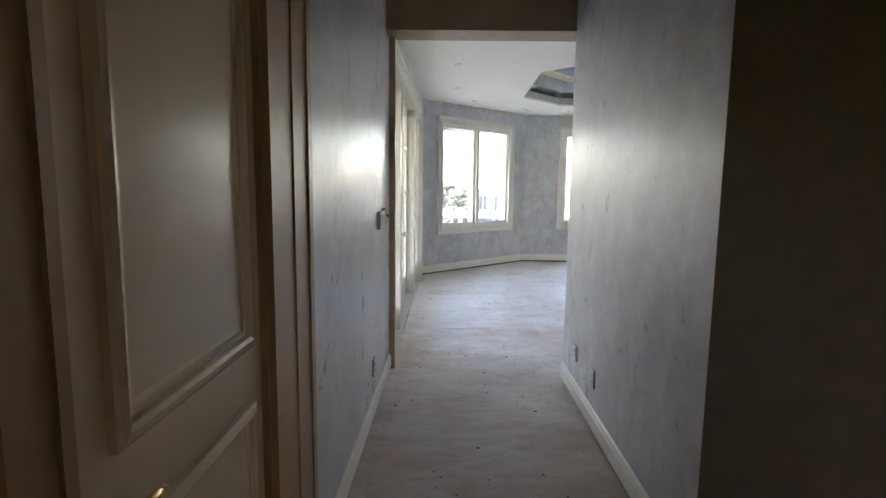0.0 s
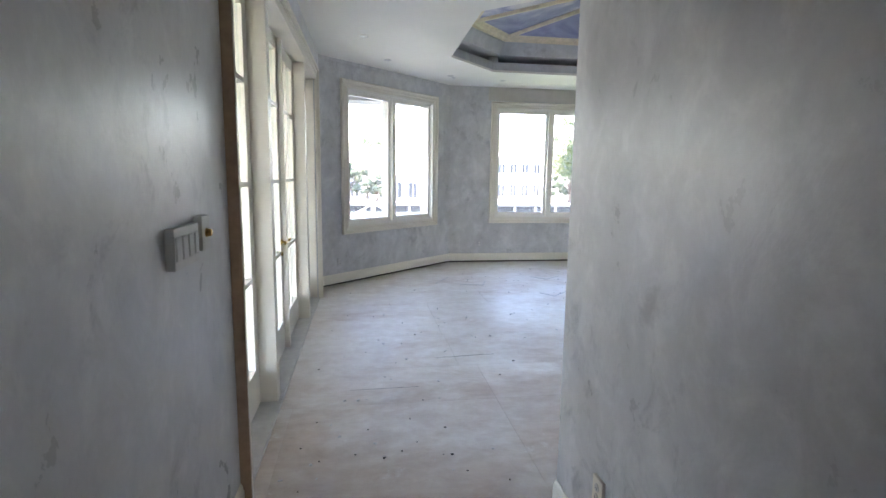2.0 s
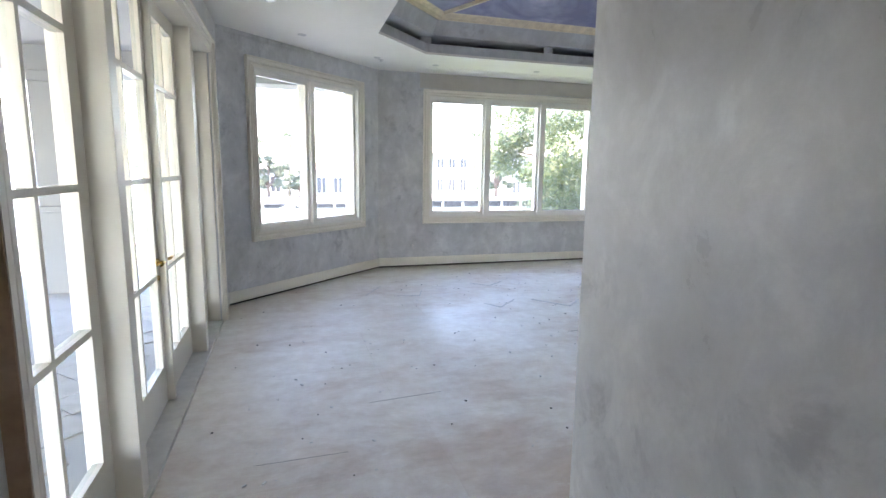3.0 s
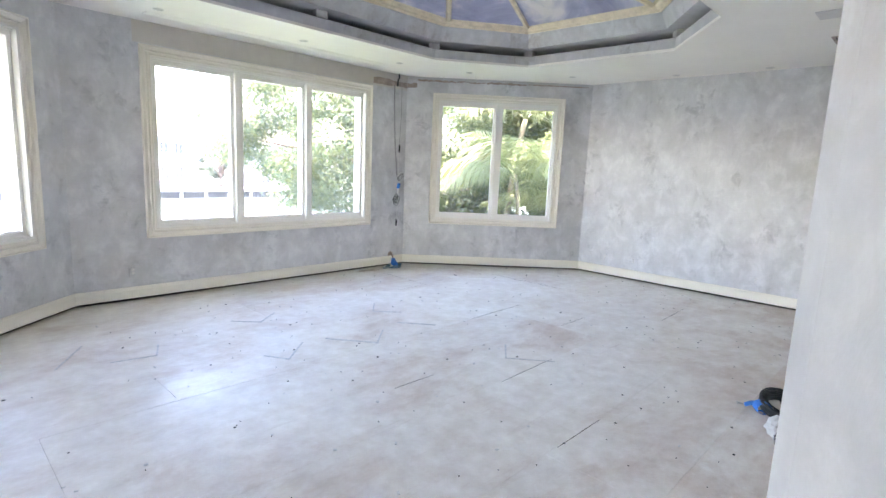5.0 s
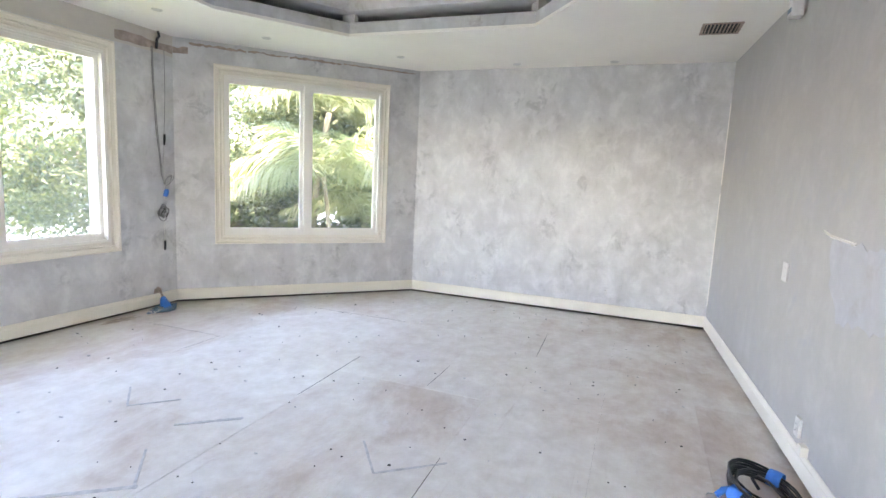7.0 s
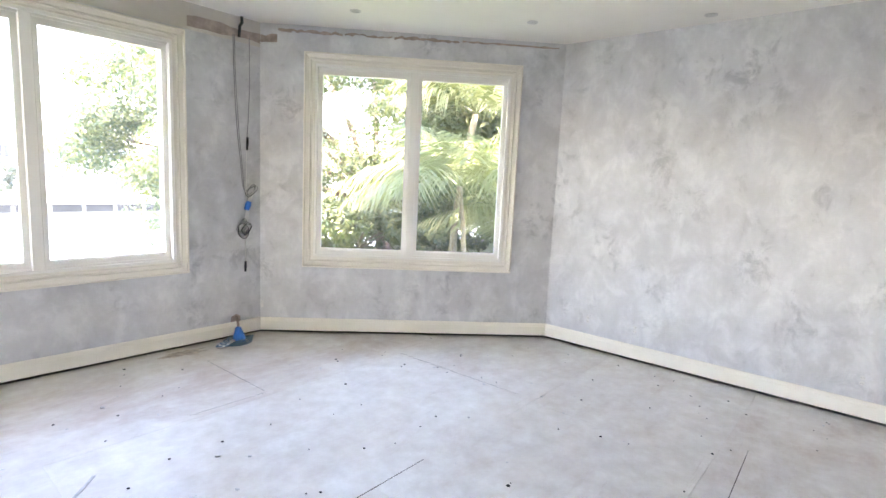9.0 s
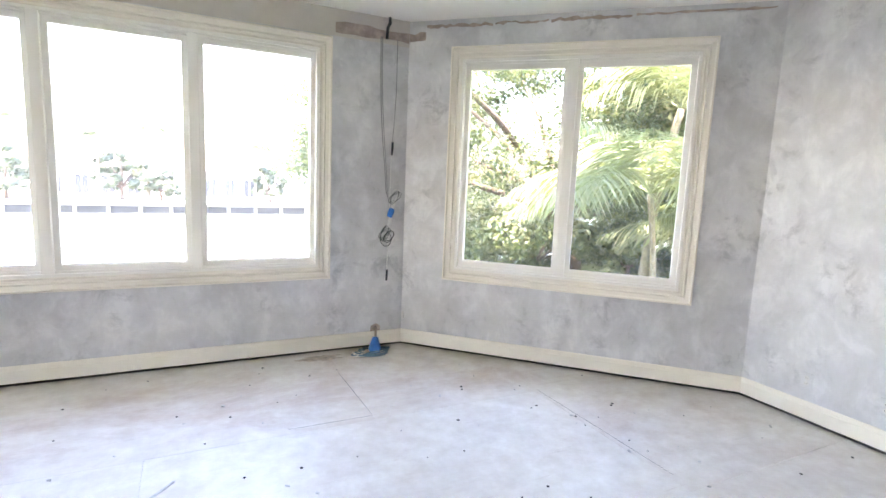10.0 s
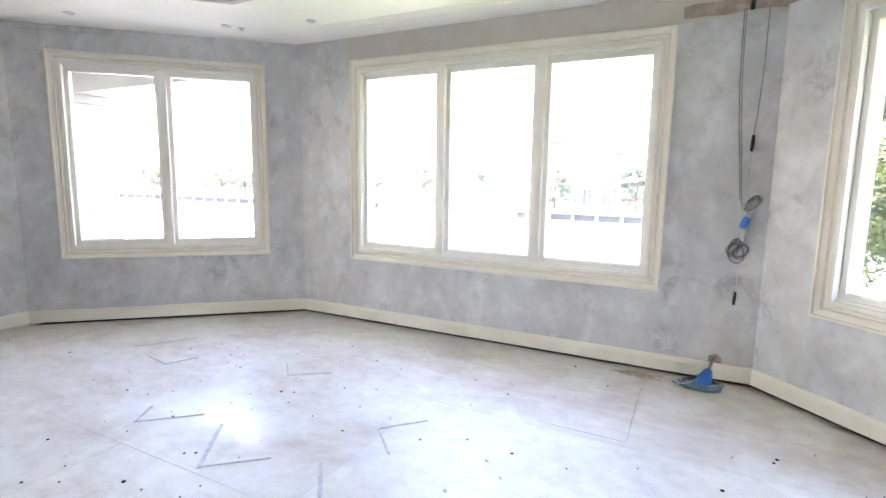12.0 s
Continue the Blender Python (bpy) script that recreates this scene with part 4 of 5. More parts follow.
for k in range(4):
    add_tube(bm, [(-0.13, 0.235, 0.03), (-0.155 + 0.008 * k, 0.26 + 0.006 * k, 0.04 - 0.006 * k), (-0.17 + 0.01 * k, 0.285, 0.05 - 0.011 * k)], 0.0025, 5)
part("bare_wire", bm, M_STEEL, t, smooth=True)

# crumpled wires, connectors and plastic next to the coil
t = thing("wire_bundle", pose(4.85, 5.22, 0), "tangle of grey wires and connectors in torn plastic", "cable")
for k in range(16):
    bm = bmesh.new()
    a = rnd.uniform(0, 6.28)
    p = Vector((rnd.uniform(-0.08, 0.08), rnd.uniform(-0.06, 0.06), 0.02))
    pts = [p.copy()]
    for s in range(7):
        a += rnd.uniform(-0.9, 0.9)
        p += Vector((math.cos(a) * 0.035, math.sin(a) * 0.028, 0))
        pts.append(Vector((max(-0.15, min(0.15, p.x)), max(-0.12, min(0.1, p.y)), 0.012 + 0.05 * abs(math.sin(s * 1.3 + k)))))
    add_tube(bm, pts, 0.0035, 5)
    part("wire", bm, M_WHITECABLE if k % 3 else M_GREYCABLE, t, smooth=True)
for k in range(10):
    bm = bmesh.new()
    m = Matrix.Translation((rnd.uniform(-0.1, 0.1), rnd.uniform(-0.08, 0.07), rnd.uniform(0.02, 0.06))) @ pose(0, 0, 0, rnd.uniform(0, 90), rnd.uniform(0, 90), rnd.uniform(0, 360))
    add_lathe(bm, [(0.006, 0), (0.0075, 0.004), (0.0075, 0.022), (0.005, 0.026), (0.004, 0.036)], m, 8)
    part("connector", bm, M_STEEL, t, "steel cable connector")
bm = bmesh.new()
for sx, sy, r in ((0.10, 0.12, 0.10), (-0.01, 0.10, 0.075), (0.06, 0.02, 0.06)):
    rings = []
    for i in range(7):
        ph = math.pi * (0.04 + 0.5 * i / 6)
        rings.append([bm.verts.new((sx + r * math.sin(ph) * math.cos(a) * rnd.uniform(0.7, 1.15), sy + r * 0.8 * math.sin(ph) * math.sin(a) * rnd.uniform(0.7, 1.15), 0.004 + r * 0.75 * math.cos(ph) * rnd.uniform(0.8, 1.1))) for a in [2 * math.pi * j / 12 for j in range(12)]])
    for A, B in zip(rings, rings[1:]):
        for j in range(12):
            bm.faces.new((A[j], A[(j + 1) % 12], B[(j + 1) % 12], B[j]))
part("torn_plastic", bm, M_PLASTIC, t, "crumpled white plastic wrap")
bm = bmesh.new()
for k in range(3):
    c = Vector((-0.12 + 0.05 * k, -0.02 - 0.015 * k, 0.008))
    add_tube(bm, [c + Vector((0.15 * math.cos(a) - 0.03, 0.10 * math.sin(a) + 0.03 * k, 0.006 + 0.01 * math.sin(2 * a + k))) for a in [2 * math.pi * j / 18 for j in range(18)]], 0.0055, 6, True)
part("black_loop", bm, M_BLACK, t, "loose loops of black cable", True)
bm = bmesh.new()
for k in range(5):
    add_tube(bm, [(-0.02 + 0.03 * k, -0.01, 0.05), (-0.02 + 0.022 * k, -0.06, 0.07 + 0.018 * k), (-0.08 + 0.012 * k, -0.12, 0.15 + 0.012 * k), (-0.125, -0.18, 0.20)], 0.0028, 5)
part("wire_tail", bm, M_GREYCABLE, t, smooth=True)

# cables hanging in the north corner
def wall_pt(x, z, out=0.012):
    return Vector((x, C23[1] - out, z))


t = thing("hanging_cable", pose(6.5, C23[1] - 0.03, 0.62), "grey and white cables hanging in the corner, tied with blue tape", "cable")
inv = t.matrix_world.inverted()


def hang(name, pts, r, mat, label=""):
    bm = bmesh.new()
    add_tube(bm, [inv @ Vector(p) for p in pts], r, 6)
    return part(name, bm, mat, t, label, True)


hang("conduit", [wall_pt(6.515, 3.045, 0.03), wall_pt(6.51, 2.99, 0.05), wall_pt(6.495, 2.96, 0.035), wall_pt(6.49, 2.86, 0.03)], 0.014, M_BLACK, "black cable stub from the ceiling")
hang("grey_cable", [wall_pt(6.44, 2.88), wall_pt(6.445, 2.6), wall_pt(6.452, 2.3, 0.02), wall_pt(6.475, 2.0, 0.014), wall_pt(6.50, 1.75, 0.02), wall_pt(6.52, 1.5, 0.025), wall_pt(6.55, 1.42, 0.03)], 0.0035, M_GREYCABLE)
hang("grey_cable", [wall_pt(6.455, 2.88), wall_pt(6.458, 2.6), wall_pt(6.468, 2.3, 0.02), wall_pt(6.492, 2.0, 0.014), wall_pt(6.513, 1.75, 0.02), wall_pt(6.535, 1.48, 0.025)], 0.003, M_GREYCABLE)
hang("thin_cable", [wall_pt(6.60, 2.88), wall_pt(6.60, 2.4), wall_pt(6.585, 2.1), wall_pt(6.572, 1.95)], 0.0028, M_GREYCABLE)
hang("connector", [wall_pt(6.574, 1.96, 0.02), wall_pt(6.572, 1.90, 0.022), wall_pt(6.568, 1.84, 0.02)], [0.011, 0.013, 0.009], M_BLACK, "black cable connector")
hang("white_cable", [wall_pt(6.568, 1.85), wall_pt(6.565, 1.6), wall_pt(6.56, 1.3, 0.02), wall_pt(6.555, 0.95), wall_pt(6.552, 0.76)], 0.004, M_WHITECABLE)
hang("connector", [wall_pt(6.552, 0.76, 0.018), wall_pt(6.55, 0.71, 0.02), wall_pt(6.548, 0.655, 0.018)], [0.010, 0.012, 0.010], M_BLACK, "black cable connector")
for cx, cz, rx, rz, n, mat in ((6.605, 1.45, 0.022, 0.065, 4, M_GREYCABLE), (6.515, 1.11, 0.026, 0.065, 4, M_GREYCABLE), (6.60, 1.46, 0.03, 0.07, 3, M_WHITECABLE), (6.56, 1.08, 0.035, 0.06, 2, M_BLACK), (6.53, 1.06, 0.055, 0.075, 1, M_BLACK)):
    for k in range(n):
        ang = rnd.uniform(-0.7, 0.7) - 0.35
        pts = []
        for j in range(20):
            a = 2 * math.pi * j / 20
            u, v = (rx + 0.004 * k) * math.cos(a), (rz + 0.003 * k) * math.sin(a)
            pts.append(inv @ wall_pt(cx + u * math.cos(ang) - v * math.sin(ang), cz + u * math.sin(ang) + v * math.cos(ang), 0.018 + 0.006 * k))
        bm = bmesh.new()
        add_tube(bm, pts, 0.003, 6, True)
        part("loop", bm, mat, t, smooth=True)
for k in range(4):
    hang("white_cable", [wall_pt(6.595 + 0.01 * k, 1.42, 0.025), wall_pt(6.565 + 0.007 * k, 1.30, 0.03), wall_pt(6.54 + 0.01 * k, 1.16, 0.025)], 0.006, M_WHITECABLE)
hang("blue_tape", [wall_pt(6.583, 1.345, 0.028), wall_pt(6.572, 1.31, 0.03), wall_pt(6.556, 1.265, 0.028)], [0.024, 0.029, 0.024], M_TAPE, "wrap of blue masking tape")

# cable bundle on the floor under them
t = thing("cable_coil", pose(6.37, 10.99, 0), "coil of grey cable wrapped in blue tape by the baseboard", "cable")
for k in range(4):
    bm = bmesh.new()
    add_tube(bm, [(0.02 * k - 0.03 + (0.17 - 0.014 * k) * math.cos(a), (0.085 - 0.007 * k) * math.sin(a), 0.010 + 0.012 * k + 0.010 * math.sin(2 * a + k)) for a in [2 * math.pi * j / 24 for j in range(24)]], 0.008, 6, True)
    part("cable_loop", bm, M_BLUECABLE, t, smooth=True)
for k in range(4):
    bm = bmesh.new()
    add_tube(bm, [(-0.05, -0.05 + 0.015 * k, 0.05), (-0.12, -0.06 + 0.02 * k, 0.03), (-0.19, -0.06 + 0.025 * k, 0.012 + 0.006 * k)], 0.006, 6)
    part("white_end", bm, M_WHITECABLE, t, "white cable end", True)
bm = bmesh.new()
add_tube(bm, [(0.0, -0.045, 0.03), (0.015, -0.01, 0.05), (0.03, 0.03, 0.085), (0.045, 0.065, 0.13)], [0.050, 0.058, 0.046, 0.028], 14)
part("blue_tape", bm, M_TAPE, t, "wide wrap of blue masking tape", True)
bm = bmesh.new()
add_tube(bm, [(0.045, 0.06, 0.12), (0.055, 0.09, 0.165), (0.07, 0.13, 0.195), (0.08, 0.175, 0.205)], 0.012, 7)
part("tail", bm, M_TORN, t, "brown cable tail into the wall", True)
flat_patch("wall_hole", F2, [(6.40 - 2.131, 0.16), (6.41 - 2.131, 0.215), (6.46 - 2.131, 0.235), (6.50 - 2.131, 0.21), (6.50 - 2.131, 0.16)], M_TORN, "broken hole in the wall above the baseboard", 0.003)

# ---------------------------------------------------------------- marks on the floor
def strip(pts, w=0.024):
    """Raised residue along a bent line, where a tile edge stood."""
    bm = bmesh.new()
    for (x0, y0), (x1, y1) in zip(pts, pts[1:]):
        d = Vector((x1 - x0, y1 - y0)).normalized()
        n = Vector((-d.y, d.x)) * w / 2
        k = 7
        up, dn = [], []
        for i in range(k + 1):
            p = Vector((x0, y0)).lerp(Vector((x1, y1)), i / k)
            a, b = n * rnd.uniform(0.7, 1.2), n * rnd.uniform(0.7, 1.2)
            up.append((p.x + a.x, p.y + a.y))
            dn.append((p.x - b.x, p.y - b.y))
        add_prism(bm, dn + up[::-1], 0.0, 0.0035)
    solid("mortar_strip", bm, M_RESIDUE, "thin grey strip of old mortar stuck to the plywood", "mortar residue", "mortar strips")


for pts in ([(3.40, 8.79), (3.10, 8.50), (2.98, 8.70)], [(3.62, 8.75), (3.93, 8.34)], [(3.93, 8.36), (4.20, 8.61)], [(4.48, 8.71), (4.74, 8.40)], [(4.54, 9.20), (4.76, 9.45)], [(4.54, 9.20), (4.77, 8.97)],
            [(3.18, 9.79), (3.39, 9.58), (3.66, 9.80)], [(2.0, 9.31), (2.32, 9.25), (2.41, 9.51)], [(1.66, 9.40), (1.92, 9.86)], [(4.83, 7.55), (4.55, 7.33), (4.82, 7.00)]):
    strip(pts, 0.026 if pts[0][0] in (3.62, 4.48) else 0.014)
# damp stained plywood beside the cable bundle
rn = random.Random(51)
bm = bmesh.new()
add_prism(bm, [(5.90 + 0.22 * math.cos(a) * rn.uniform(0.5, 1.1), 11.03 + 0.075 * math.sin(a) * rn.uniform(0.5, 1.1)) for a in [2 * math.pi * k / 36 for k in range(36)]], 0.0004, 0.0011)
solid("floor_stain", bm, M_STAIN, "brownish damp stain on the plywood by the baseboard", "stain", kind="structure")
# joints between sheets that have opened
for x0, y0, x1, y1, w in ((5.20, 8.314, 6.13, 8.330, 0.007), (6.92, 6.888, 7.70, 6.918, 0.007), (4.12, 7.042, 4.86, 7.058, 0.006), (3.60, 6.222, 4.13, 6.218, 0.007), (5.975, 9.83, 5.955, 10.66, 0.004), (5.41, 9.805, 5.97, 9.80, 0.003), (7.355, 8.46, 7.34, 9.75, 0.003), (5.80, 7.535, 6.30, 7.530, 0.005), (3.40, 7.495, 3.80, 7.488, 0.005), (1.25, 6.42, 1.78, 6.47, 0.005), (0.55, 5.83, 1.05, 5.84, 0.004)):
    d = Vector((x1 - x0, y1 - y0)).normalized()
    bm = bmesh.new()
    up, dn = [], []
    for k in range(13):
        p = Vector((x0, y0)).lerp(Vector((x1, y1)), k / 12)
        h = w * 0.5 * (0.25 + 0.75 * math.sin(math.pi * (0.08 + 0.84 * k / 12))) * rn.uniform(0.6, 1.2)
        up.append((p.x - d.y * h, p.y + d.x * h))
        dn.append((p.x + d.y * h, p.y - d.x * h))
    add_prism(bm, dn + up[::-1], -0.002, 0.0006)
    part("open_joint", bm, M_OPENJOINT, floor)
# nail heads and dropped screws
bm = bmesh.new()
spots = [(5.96, 8.67), (6.43, 6.33), (4.63, 6.29), (4.66, 7.29), (3.78, 8.44), (1.14, 4.89), (0.76, 4.90), (1.90, 6.28), (6.77, 9.97), (5.40, 9.33), (5.10, 9.35), (7.70, 9.31), (3.40, 10.42), (6.26, 7.82), (6.32, 7.03), (6.56, 6.91), (7.48, 7.08), (8.49, 7.2), (7.73, 9.33), (6.79, 10.02), (5.39, 10.96), (3.58, 9.32), (3.70, 8.07), (6.5, 9.52), (1.32, 9.02), (2.28, 9.85)]
for k in range(230):
    spots.append((rnd.uniform(0.2, 8.7), rnd.uniform(5.4, 11.0)))
for k in range(40):
    spots.append((rnd.uniform(0.2, 1.5), rnd.uniform(1.9, 5.4)))
for i, (x, y) in enumerate(spots):
    r = rnd.uniform(0.008, 0.013) if i < 26 else rnd.choice((0.004, 0.005, 0.006, 0.009))
    q = clip([(x - r, y - r), (x + r, y - r), (x + r, y + r), (x - r, y + r)], C01, C12)
    if len(q) == 4 and not (x > XR - 0.05 and y < 5.35):
        add_lathe(bm, [(r, -0.002), (r * 0.95, 0.002), (r * 0.5, 0.004)], Matrix.Translation((x, y, 0)), 6)
solid("nail_heads", bm, M_GAPSHADE_NAIL, "dark nail heads scattered over the plywood", "nails", kind="stuff")
# plaster crumbs and chips
bm = bmesh.new()
for k in range(150):
    x, y = rnd.uniform(0.2, 8.6), rnd.uniform(5.5, 10.9)
    if k < 30:
        x, y = rnd.uniform(0.15, 1.45), rnd.uniform(3.0, 6.0)
    if (y - 9.26) > (x - 0.09) * 0.93 or (x + y) > 17.7:
        continue
    s = rnd.uniform(0.004, 0.012)
    m = Matrix.Translation((x, y, s * 0.3)) @ pose(0, 0, 0, rnd.uniform(-30, 30), rnd.uniform(-30, 30), rnd.uniform(0, 360))
    add_box(bm, -s, s, -s * 0.6, s * 0.6, -s * 0.3, s * 0.3, m)
solid("plaster_crumbs", bm, M_PLASTIC, "white plaster crumbs scattered over the plywood", "debris", kind="stuff")

# ---------------------------------------------------------------- outside: ground, water, terrace
solid("ground", box(-1500, 1500, -1500, 1500, -4.2, -4.0), M_CONCRETE, "pale canal bed and ground to the horizon", "ground", kind="structure")
solid("water", box(-1490, 1490, 16.8, 1490, -3.4, -2.95), M_WATER, "bright canal water", "water", kind="structure")
solid("lawn", box(-60, 60, -60, 16.5, -4.1, -0.35), M_GRASS, "lawn round the house", "lawn", kind="structure")
solid("seawall_near", box(-60, 60, 16.5, 16.8, -4.1, -0.25), M_CONCRETE, "pale concrete seawall at the garden's edge", "seawall", kind="structure")
terrace = solid("terrace", box(-12, XL - TW, -6, 13.95, -0.36, -0.085), M_CONCRETE, "terrace of pale square pavers", "terrace", kind="structure")
bm = bmesh.new()
add_prism(bm, [(XL - TW, 9.45), (2.0, 11.5), (3.4, 13.95), (XL - TW, 13.95)], -0.36, -0.085)
part("terrace_slab", bm, M_CONCRETE, terrace)
pm = None
PAVER = 0.305
for i in range(-22, 23):
    for k in range(-22, 23):
        u, v = i * PAVER * 1.02, k * PAVER * 1.02
        x, y = -2.2 + (u - v) * 0.7071, 7.8 + (u + v) * 0.7071
        if not (-4.2 < x < -0.5 and 4.7 < y < 12.2):
            continue
        if pm is None:
            pm = finish(box(-PAVER / 2, PAVER / 2, -PAVER / 2, PAVER / 2, -0.03, 0.012, 0.004), "paver", M_PAVER)
        o = new("paver", pm)
        o.parent = terrace
        o.matrix_world = pose(x, y, -0.085 + random.uniform(-0.001, 0.001), 0, 0, 45 + random.uniform(-0.3, 0.3))

# porch over the terrace
bm = bmesh.new()
# west of the beam the ceiling is added, unseen, to shade the terrace
add_prism(bm, [(-8.5, -1.5), (XL - TW, -1.5), (XL - TW, 9.40), (1.70, 11.12), (1.70, 11.30), (-8.5, 11.30)], 3.0, 3.2)
solid("porch_ceiling", bm, M_STUCCO, "white stucco porch ceiling, run on out of view to shade the terrace", "porch", kind="structure")
bm = bmesh.new()
add_box(bm, -4.65, 1.72, 10.80, 11.298, 2.70, 2.998)
add_box(bm, -4.65, -4.15, 0.0, 10.80, 2.70, 2.998)
solid("porch_beam", bm, M_STUCCO, "white stucco beam of the porch", "beam", kind="structure")


def column(x, y):
    t = thing("column", pose(x, y, -0.085), "white square porch column on a wider pedestal", "column", "porch columns")
    part("pedestal", box(-0.30, 0.30, -0.30, 0.30, 0, 1.06, 0.012), M_STUCCO, t)
    part("cap", box(-0.33, 0.33, -0.33, 0.33, 1.06, 1.13, 0.01), M_STUCCO, t)
    part("shaft", box(-0.24, 0.24, -0.24, 0.24, 1.13, 2.66, 0.01), M_STUCCO, t)
    part("capital", box(-0.28, 0.28, -0.28, 0.28, 2.66, 2.785, 0.012), M_STUCCO, t)
    return t


column(-2.0, 11.05)
column(-4.4, 7.2)
column(-4.4, 3.0)


def railing(x0, x1, y):
    n = max(1, round((x1 - x0) / 1.55))
    w = (x1 - x0) / n
    t = thing("railing", pose(x0, y, -0.085), "white painted railing with crossed braces", "railing")
    part("top_rail", box(-0.05, x1 - x0 + 0.05, -0.035, 0.035, 0.95, 1.0, 0.006), M_RAILPAINT, t)
    part("bottom_rail", box(0, x1 - x0, -0.02, 0.02, 0.10, 0.14), M_RAILPAINT, t)
    for i in range(n + 1):
        part("post", box(i * w - 0.045, i * w + 0.045, -0.044, 0.044, 0, 1.02, 0.005), M_RAILPAINT, t)
    for i in range(n):
        a, b = i * w + 0.05, (i + 1) * w - 0.05
        for z0, z1 in ((0.14, 0.95), (0.95, 0.14)):
            bm = bmesh.new()
            add_tube(bm, [(a, 0, z0), (b, 0, z1)], 0.02, 6)
            part("brace", bm, M_RAILPAINT, t)
    return t


railing(-10.0, 2.4, 13.7)


# ---------------------------------------------------------------- trees
def leaf_cloud(bm, centres, per, size, rnd, shell=0.55, flat=0.72):
    for c, r in centres:
        for k in range(per):
            d = Vector((rnd.gauss(0, 1), rnd.gauss(0, 1), rnd.gauss(0, 1))).normalized()
            p = Vector(c) + Vector((d.x * r, d.y * r, d.z * r * flat)) * (shell + (1 - shell) * rnd.random())
            s = size * rnd.uniform(0.6, 1.3)
            n = (d + Vector((rnd.uniform(-0.8, 0.8), rnd.uniform(-0.8, 0.8), rnd.uniform(0, 1.0)))).normalized()
            u = n.orthogonal().normalized()
            u.rotate(Matrix.Rotation(rnd.uniform(0, 6.28), 3, n))
            w = n.cross(u)
            v = [bm.verts.new(p - u * s), bm.verts.new(p + w * s * 0.42 - n * s * 0.1), bm.verts.new(p + u * s), bm.verts.new(p - w * s * 0.42 - n * s * 0.1)]
            bm.faces.new(v)


def broad_tree(x, y, base, height, spread, clumps, per, size, seed, label, mat, low=0.28, name="tree"):
    rnd = random.Random(seed)
    t = thing(name, pose(x, y, base), label, "tree")
    fork = height * rnd.uniform(0.22, 0.3)
    bm = bmesh.new()
    add_tube(bm, [(0, 0, -0.3), (0.05, 0.02, fork * 0.4), (rnd.uniform(-0.15, 0.15), rnd.uniform(-0.15, 0.15), fork)], [height * 0.045, height * 0.034, height * 0.028], 9)
    part("trunk", bm, M_BARK, t, smooth=True)
    centres = []
    for k in range(clumps):
        a = 2.399 * k + rnd.uniform(-0.3, 0.3)
        f = math.sqrt((k + 0.5) / clumps)
        h = low + (1 - low) * (rnd.random() ** 0.8) * (1 - 0.45 * f * f)
        centres.append(((math.cos(a) * f * spread, math.sin(a) * f * spread, height * h), spread * rnd.uniform(0.17, 0.30)))
    for k in range(0, clumps, max(1, clumps // 9)):
        c = Vector(centres[k][0])
        bm = bmesh.new()
        mid = Vector((c.x * 0.45, c.y * 0.45, fork + (c.z - fork) * 0.55))
        add_tube(bm, [(0, 0, fork * 0.85), mid, c], [height * 0.02, height * 0.012, height * 0.004], 6)
        part("limb", bm, M_BARK, t, smooth=True)
    bm = bmesh.new()
    leaf_cloud(bm, centres, per, size, rnd)
    part("crown", bm, mat, t)
    return t


def palm_tree(x, y, base, trunk, fronds, length, seed, label, mat, lean=(0.2, 0.0), leaflets=34, width=0.03, name="palm_tree"):
    rnd = random.Random(seed)
    t = thing(name, pose(x, y, base), label, "palm")
    top = Vector((lean[0], lean[1], trunk))
    bm = bmesh.new()
    pts, rad = [], []
    for i in range(14):
        f = i / 13
        pts.append((top.x * f * f, top.y * f * f, trunk * f - (0.2 if i == 0 else 0)))
        rad.append((0.085 + 0.045 * (1 - f) ** 3) * (1.0 if i % 2 else 1.1) * max(0.45, trunk / 4.5))
    add_tube(bm, pts, rad, 9)
    part("trunk", bm, M_PALMBARK, t, smooth=True)
    for k in range(fronds):
        a = 2.399 * k + rnd.uniform(-0.2, 0.2)
        rise = rnd.uniform(0.45, 1.35)
        L = length * rnd.uniform(0.8, 1.1)
        d = Vector((math.cos(a), math.sin(a), 0))
        sag = L * rnd.uniform(0.30, 0.55)
        spine = []
        for i in range(9):
            f = i / 8
            spine.append(top + d * L * f * math.cos(rise * (1 - 0.35 * f)) + Vector((0, 0, L * f * math.sin(rise) - sag * f * f * 1.5)))
        bm = bmesh.new()
        add_tube(bm, spine, [0.014 * (1 - 0.8 * i / 8) for i in range(9)], 4)
        side = d.cross(Vector((0, 0, 1)))
        for i in range(leaflets):
            f = 0.12 + 0.88 * i / leaflets
            j = min(7, int(f * 8))
            p = spine[j].lerp(spine[j + 1], f * 8 - j)
            along = (spine[j + 1] - spine[j]).normalized()
            ll = length * 0.33 * math.sin(math.pi * (0.18 + 0.78 * f)) + 0.05
            for sgn in (-1, 1):
                tip = p + side * sgn * ll * 0.82 + along * ll * 0.5 + Vector((0, 0, -ll * rnd.uniform(0.2, 0.8)))
                mid = p.lerp(tip, 0.5) + Vector((0, 0, ll * 0.08))
                q = along * width * 0.5
                bm.faces.new([bm.verts.new(v) for v in (p - q * 0.6, mid - q, tip, mid + q)])
        part("frond", bm, mat, t)
    return t


